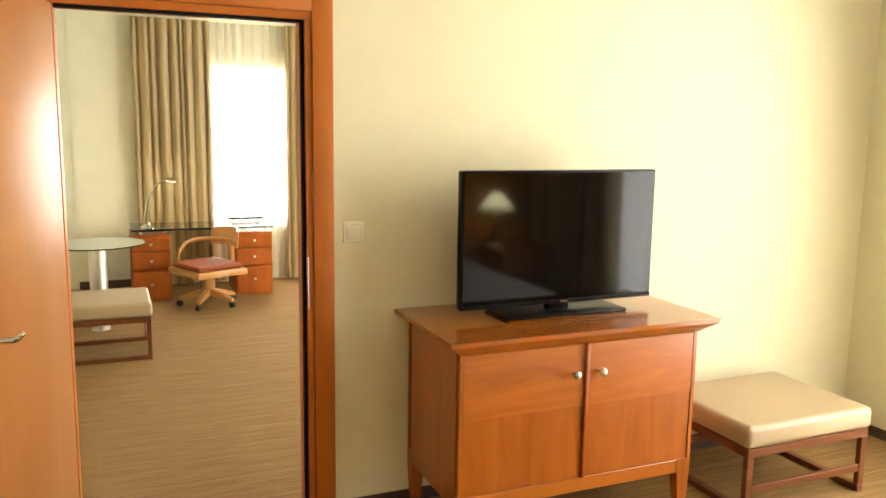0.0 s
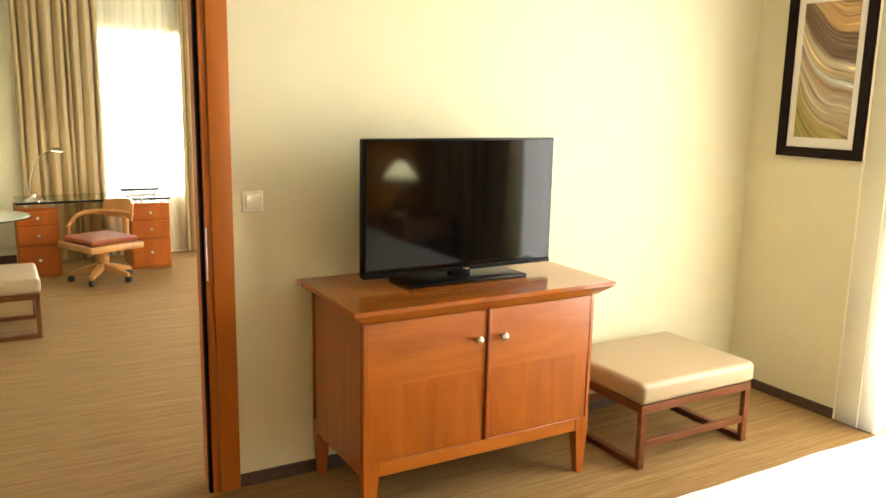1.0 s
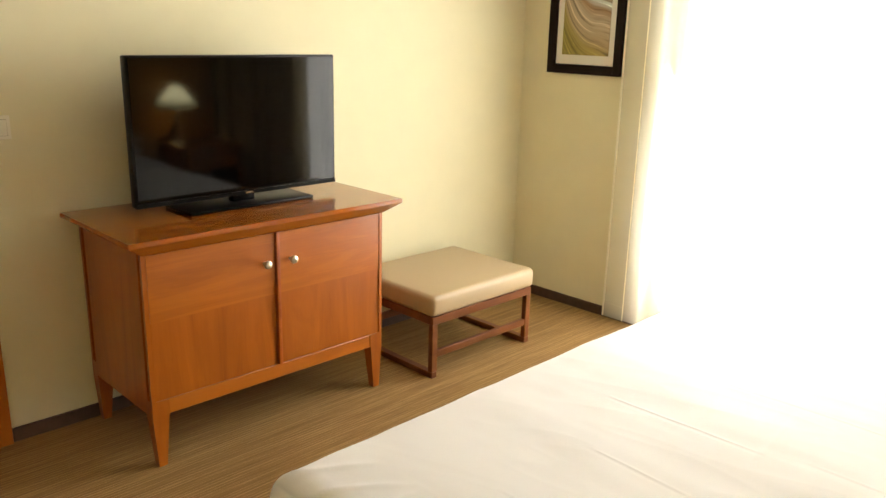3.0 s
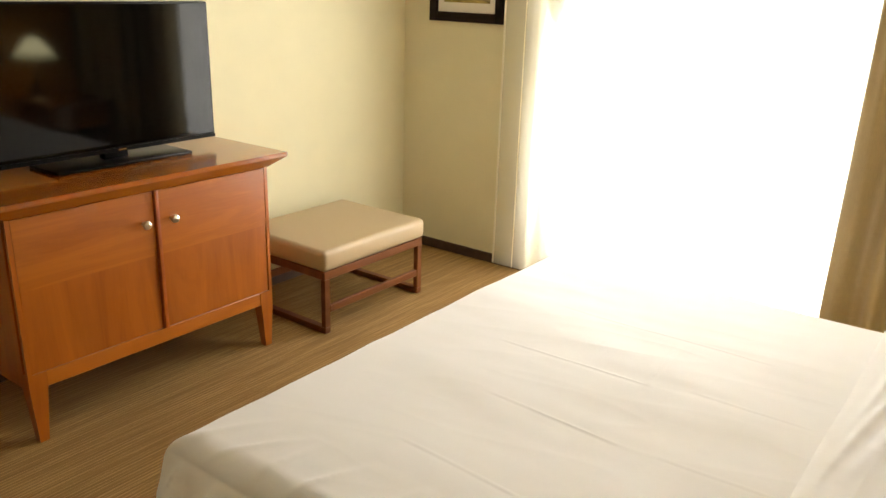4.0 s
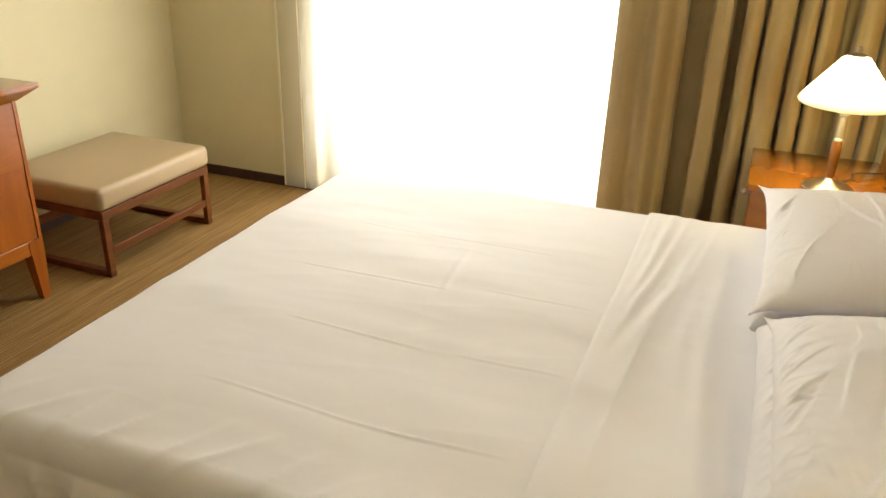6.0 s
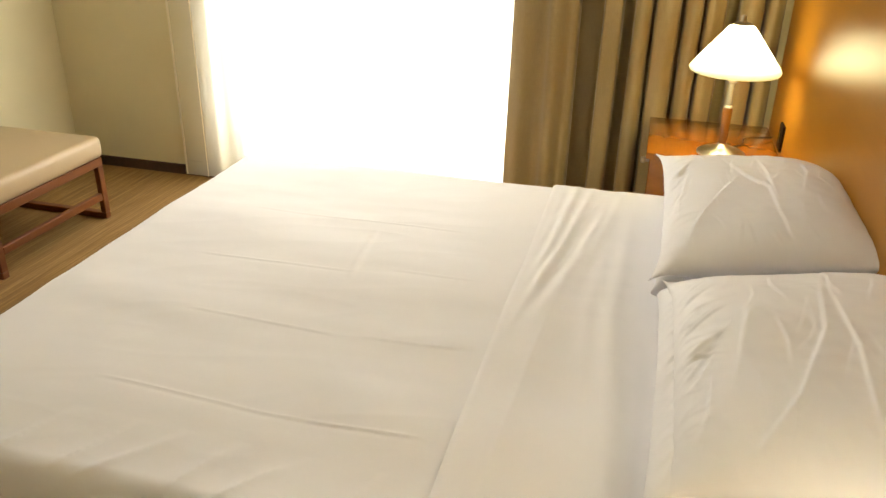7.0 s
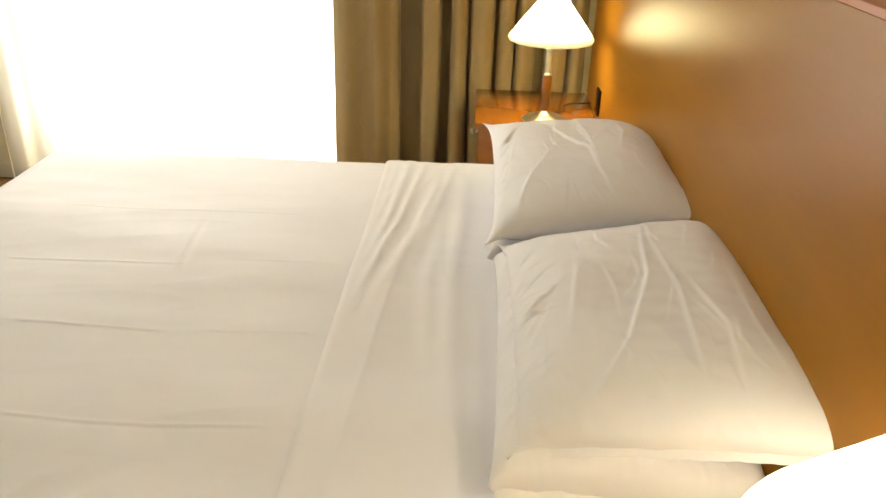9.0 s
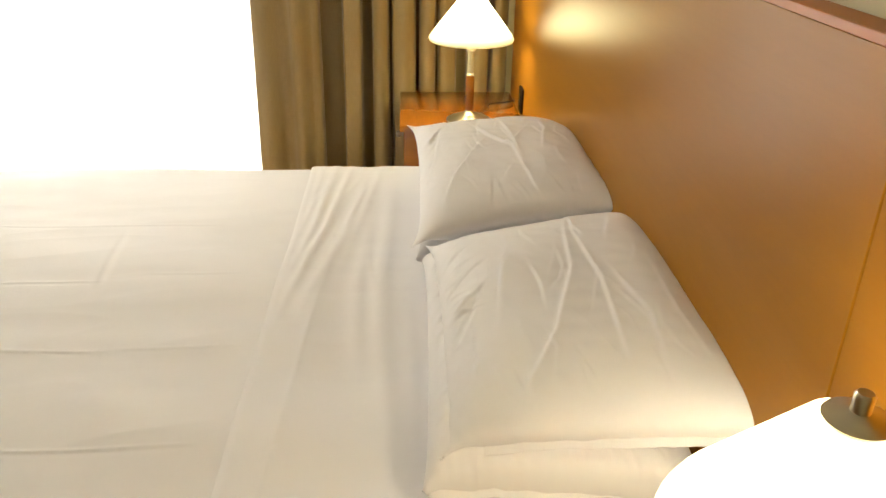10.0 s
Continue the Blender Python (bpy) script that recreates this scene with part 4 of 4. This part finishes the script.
LOWER, UPPER = "plump white pillow lying flat under another", "plump white pillow leaning on the headboard"
pillow(1.20, -0.450, 0.676, -3, -1, 0.77, 0.42, 0.15, 1.0, 0.03, 0.03, LOWER, (), 0.0, True, 0.03, 0.0, True)
pillow(2.005, -0.455, 0.668, -3, -2, 0.77, 0.41, 0.13, 2.0, 0.04, 0.05, LOWER, (), 0.0, False, 0.06, 0.0, True)
pillow(1.160, -0.482, 0.800, -23, 0, 0.745, 0.46, 0.155, 3.0, 0.10, 0.04, UPPER, NEAR_FOLDS, 0.055, True, 0.07)
pillow(1.940, -0.458, 0.797, -18, 0, 0.78, 0.465, 0.155, 4.3, 0.07, 0.11, UPPER, FAR_FOLDS, 0.085, False, 0.10, 0.045)


# ---- bedside tables and lamps ----
NT = 0.655


def nightstand(x0, x1):
    n = thing("bedside_table", x0, 0, 0, "cherry wood bedside table against the headboard", "bedside table", group="bedside tables")
    w = x1 - x0
    y0, y1 = YH + 0.006, -0.18
    part("top", box_bm(0, w, y0, y1, NT - 0.025, NT, 0.004, 2), NIGHT, n)
    part("side_panel", box_bm(0.01, 0.03, y0, y1 - 0.02, 0.0, NT - 0.025), NIGHT, n)
    part("side_panel", box_bm(w - 0.03, w - 0.01, y0, y1 - 0.02, 0.0, NT - 0.025), NIGHT, n)
    d = part("drawer", box_bm(0.032, w - 0.032, y0 + 0.02, y1 - 0.015, NT - 0.19, NT - 0.03, 0.003, 1), NIGHT, n)
    part("knob", moved(lathe_bm([(0.006, 0), (0.006, 0.012), (0.014, 0.02), (0.012, 0.03), (0.003, 0.033)], 20), pose(w / 2, y1 - 0.016, NT - 0.11, -90)), STEEL, d)
    part("shelf", box_bm(0.032, w - 0.032, y0 + 0.01, y1 - 0.03, 0.12, 0.14), NIGHT, n)
    part("back_panel", box_bm(0.032, w - 0.032, y0, y0 + 0.009, 0.05, NT - 0.03), NIGHT, n)


nightstand(2.76, 3.26)
nightstand(0.06, 0.58)


def table_lamp(x, y, watts, size=1.0, top=0.466):
    """A lamp whose shade is scaled by size and closes at height top."""
    l = thing("table_lamp", x, y, NT, "lit bedside lamp with white cone shade and nickel base", "lamp", group="bedside lamps")

    def up(profile):
        return [(r * size, top + (z - 0.466) * size) for r, z in profile]
    part("base", lathe_bm([(0.085, 0), (0.085, 0.006), (0.07, 0.014), (0.035, 0.026), (0.018, 0.034), (0.014, 0.04)]), STEEL, l, "domed nickel base")
    part("wooden_stem", lathe_bm([(0.013, 0.038), (0.016, 0.06), (0.017, 0.165), (0.014, 0.172)], 24), STEMWOOD, l, "turned cherry stem")
    part("upper_stem", lathe_bm([(0.016, 0.172), (0.015, 0.178), (0.012, 0.181), (0.011, 0.24)] + up([(0.011, 0.258), (0.017, 0.264), (0.017, 0.285), (0.006, 0.29), (0.004, 0.46)]), 20), STEMMETAL, l, "satin nickel upper stem")
    shade = part("shade", lathe_shell([(r * size, (z - 0.466) * size) for r, z in [(0.153, 0.302), (0.156, 0.309), (0.149, 0.322), (0.044, 0.455), (0.028, 0.462)]], 0.003), SHADE, l, "glowing white opal cone shade")
    shade.location = (0, 0, top)
    part("cap", lathe_bm(up([(0.031, 0.4625), (0.031, 0.466), (0.012, 0.472), (0.009, 0.474), (0.009, 0.490), (0.007, 0.493)]), 28), STEEL, l, "nickel cap and finial")
    data = bpy.data.lights.new("bulb", "POINT")
    data.energy, data.color, data.shadow_soft_size = watts, (1.0, 0.95, 0.82), 0.035
    bulb = new("bulb_light", data)
    bulb.location = (x, y, NT + top - 0.106 * size)


def lathe_shell(profile, t, steps=48):
    bm = bmesh.new()
    loop = profile + [(r - t, z) for r, z in reversed(profile)]
    rings = [[bm.verts.new((r * math.cos(2 * math.pi * i / steps), r * math.sin(2 * math.pi * i / steps), z)) for i in range(steps)] for r, z in loop]
    for k in range(len(rings)):
        a, c = rings[k], rings[(k + 1) % len(rings)]
        for i in range(steps):
            bm.faces.new((a[i], a[(i + 1) % steps], c[(i + 1) % steps], c[i]))
    return bm


table_lamp(2.84, -0.443, 6.0)
table_lamp(0.348, -0.526, 20.0, 0.815, 0.528)


def wall_socket():
    s = thing("wall_socket", 2.925, YH - 0.002, 0.712, "small dark socket plate on the headboard", "socket")
    part("plate", box_bm(-0.040, 0.040, 0, 0.010, -0.048, 0.048, 0.003, 2), BLACKWOOD, s)
    part("rocker", box_bm(-0.018, 0.018, 0.008, 0.012, -0.025, 0.025, 0.002, 1), BLACK, s)


wall_socket()


def lamp_cable():
    pts = []
    for i in range(25):
        f = i / 24
        pts.append((2.90 + 0.20 * f, -0.47 - 0.17 * f - 0.02 * math.sin(f * 9), NT + 0.004 + 0.012 * math.sin(f * 3.1)))
    ob = new("lamp_cable", mesh_of("lamp_cable", tube_bm(pts, 0.003, 8), RUBBER))
    tagged(ob, "thin black lamp cable across the bedside table", "cable")


lamp_cable()

# ---- sitting room: desk, chair, glass table ----
def pedestal(x0, x1, label):
    p = thing("drawer_pedestal", x0, 7.62, 0, label, "drawer unit", group="drawer pedestals")
    w, h = x1 - x0, 0.62
    part("carcass", box_bm(0, w, 0.022, 0.55, 0.0, h, 0.003, 1), DRAWER, p)
    z = 0.03
    for hh in (0.26, 0.17, 0.13):
        d = part("drawer", box_bm(0.008, w - 0.008, 0.0, 0.019, z, z + hh - 0.010, 0.004, 1), DRAWER, p)
        part("knob", moved(lathe_bm([(0.007, 0), (0.006, 0.012), (0.014, 0.018), (0.010, 0.028)], 16), pose(w / 2, 0.0, z + hh / 2, 90)), ALUMINIUM, d)
        z += hh + 0.006


pedestal(-0.06, 0.285, "orange cherry three-drawer pedestal under a glass desk")
pedestal(0.88, 1.235, "orange cherry three-drawer pedestal beside the window")


def desk():
    d = thing("glass_desk", 0, 0, 0, "clear glass desktop on short chrome standoffs", "desk")
    top = part("glass_top", box_bm(-0.05, 1.24, 7.60, 8.16, 0.665, 0.677, 0.002, 1), GLASS, d)
    part("glass_edge", box_bm(-0.05, 1.24, 7.590, 7.599, 0.661, 0.680), GLASS_EDGE, d, "dark green polished edge")
    for x in (0.03, 0.25, 1.0, 1.18):
        for y in (7.70, 8.08):
            part("standoff", moved(lathe_bm([(0.012, 0.62), (0.012, 0.665)], 16), pose(x, y, 0)), CHROME, d)


desk()


def side_table():
    t = thing("glass_side_table", -0.33, 6.68, 0, "round glass table on a thick chrome column", "table")
    part("glass_top", lathe_bm([(0.352, 0.690), (0.355, 0.693), (0.355, 0.699), (0.352, 0.702)], 64), FROSTED, t)
    part("glass_edge", lathe_shell([(0.361, 0.691), (0.361, 0.701)], 0.004, 64), GLASS_EDGE, t, "dark green polished edge")
    part("column", lathe_bm([(0.068, 0.012), (0.068, 0.67), (0.10, 0.675), (0.10, 0.69)], 40), ALUMINIUM, t)
    part("foot", lathe_bm([(0.073, 0), (0.073, 0.006), (0.066, 0.012)], 48), ALUMINIUM, t)


side_table()


def desk_lamp():
    l = thing("desk_lamp", 0.10, 7.70, 0.677, "chrome desk lamp with an arched arm, lit", "lamp")
    part("base", lathe_bm([(0.075, 0), (0.075, 0.012), (0.045, 0.03), (0.02, 0.05), (0.012, 0.06)]), CHROME, l)
    pts = [(-0.03 + 0.22 * (1 - math.cos(a)), 0, 0.05 + 0.40 * math.sin(a)) for a in [i * math.pi / 2 / 20 for i in range(21)]]
    part("arm", tube_bm(pts, 0.006, 10), CHROME, l)
    part("head", moved(lathe_bm([(0.060, -0.012), (0.068, 0.0), (0.045, 0.014), (0.015, 0.022)], 28), pose(0.215, 0, 0.45, 0, 6)), CHROME, l)
    part("bulb_glass", moved(lathe_bm([(0.045, -0.016), (0.05, -0.012)], 24), pose(0.215, 0, 0.45, 0, 6)), LAMPDISC, l, "glowing lamp disc")


desk_lamp()
data = bpy.data.lights.new("desk_bulb", "POINT")
data.energy, data.color, data.shadow_soft_size = 9, (1.0, 0.82, 0.52), 0.03
new("desk_bulb_light", data).location = (0.31, 7.70, 1.09)


def paper_tray():
    t = thing("letter_tray", 1.0, 7.85, 0.677, "low dark desk tray with papers under it", "tray")
    part("tray", box_bm(-0.17, 0.17, -0.11, 0.11, 0.055, 0.075, 0.003, 1), BLACK, t)
    for x in (-0.13, 0.13):
        part("leg", box_bm(x - 0.005, x + 0.005, -0.1, 0.1, 0.0, 0.055), CHROME, t)
    part("paper", box_bm(-0.13, 0.12, -0.10, 0.09, 0.001, 0.010), PAPER, t)


paper_tray()


def swivel_chair():
    c = thing("swivel_chair", 0.585, 7.30, 0, "beech swivel armchair with a red leather seat", "chair", -66)
    c.scale = (1.0, 1.0, 0.94)
    part("seat_pad", box_bm(-0.235, 0.235, -0.23, 0.21, 0.375, 0.43, 0.022, 4), SEATRED, c, "red-brown leather seat pad")
    part("seat_frame", box_bm(-0.27, 0.27, -0.255, 0.245, 0.315, 0.376, 0.012, 2), BEECH, c)
    part("column", lathe_bm([(0.03, 0.13), (0.045, 0.15), (0.06, 0.20), (0.045, 0.26), (0.06, 0.315)], 28), BEECH, c)
    for k in range(5):
        a = radians(20 + 72 * k)
        ux, uy = math.cos(a), math.sin(a)
        bm = bmesh.new()
        rings = []
        for r, w, z0, z1 in ((0.03, 0.028, 0.10, 0.17), (0.16, 0.024, 0.075, 0.13), (0.27, 0.020, 0.058, 0.088)):
            rings.append([bm.verts.new((ux * r - uy * sx * w, uy * r + ux * sx * w, z)) for sx, z in ((-1, z0), (1, z0), (1, z1), (-1, z1))])
        for p, q in zip(rings, rings[1:]):
            for i in range(4):
                bm.faces.new((p[i], p[(i + 1) % 4], q[(i + 1) % 4], q[i]))
        bm.faces.new(rings[0][::-1])
        bm.faces.new(rings[-1])
        bmesh.ops.bevel(bm, geom=list(bm.edges), offset=0.005, segments=2, affect="EDGES")
        part("spoke", bm, BEECH, c)
        part("caster", moved(lathe_bm([(0.018, -0.018), (0.029, -0.014), (0.029, 0.014), (0.018, 0.018)], 20), pose(ux * 0.26, uy * 0.26, 0.029, 90, 0, math.degrees(a))), RUBBER, c)
    # arm bow that runs round the back to one side
    pts = []
    for i in range(10, 33):
        a = radians(-118 + 236 * i / 32) + math.pi / 2
        drop = max(0, (abs(i - 16) - 9) / 7)
        pts.append((0.29 * math.cos(a), 0.27 * math.sin(a) - 0.02, 0.615 - 0.05 * drop ** 1.5 - 0.14 * max(0, drop - 0.55)))
    part("arm_bow", tube_bm(pts, [0.017 + 0.006 * math.sin(math.pi * k / 22) for k in range(23)], 12), BEECH, c)
    part("arm_post", tube_bm([(-0.265, -0.12, 0.34), (-0.285, -0.14, 0.43), (-0.262, -0.15, 0.50)], [0.022, 0.018, 0.016], 12), BEECH, c)
    bm = bmesh.new()
    g = []
    for j in range(5):
        row = []
        for i in range(17):
            a = radians(90 - 50 + 100 * i / 16)
            z = 0.565 + 0.165 * j / 4 + (0.02 * (1 - ((i - 8) / 8) ** 2) if j == 4 else 0)
            row.append(bm.verts.new((0.29 * math.cos(a), 0.255 * math.sin(a) + 0.02 * j / 4, z)))
        g.append(row)
    for p, q in zip(g, g[1:]):
        for i in range(16):
            bm.faces.new((p[i], p[i + 1], q[i + 1], q[i]))
    thicken(bm, 0.02)
    part("backrest", bm, BEECH, c, "curved beech back panel")
    part("back_spine", tube_bm([(0, 0.21, 0.34), (0, 0.25, 0.42), (0, 0.245, 0.58)], [0.03, 0.022, 0.026], 12), BEECH, c)


swivel_chair()
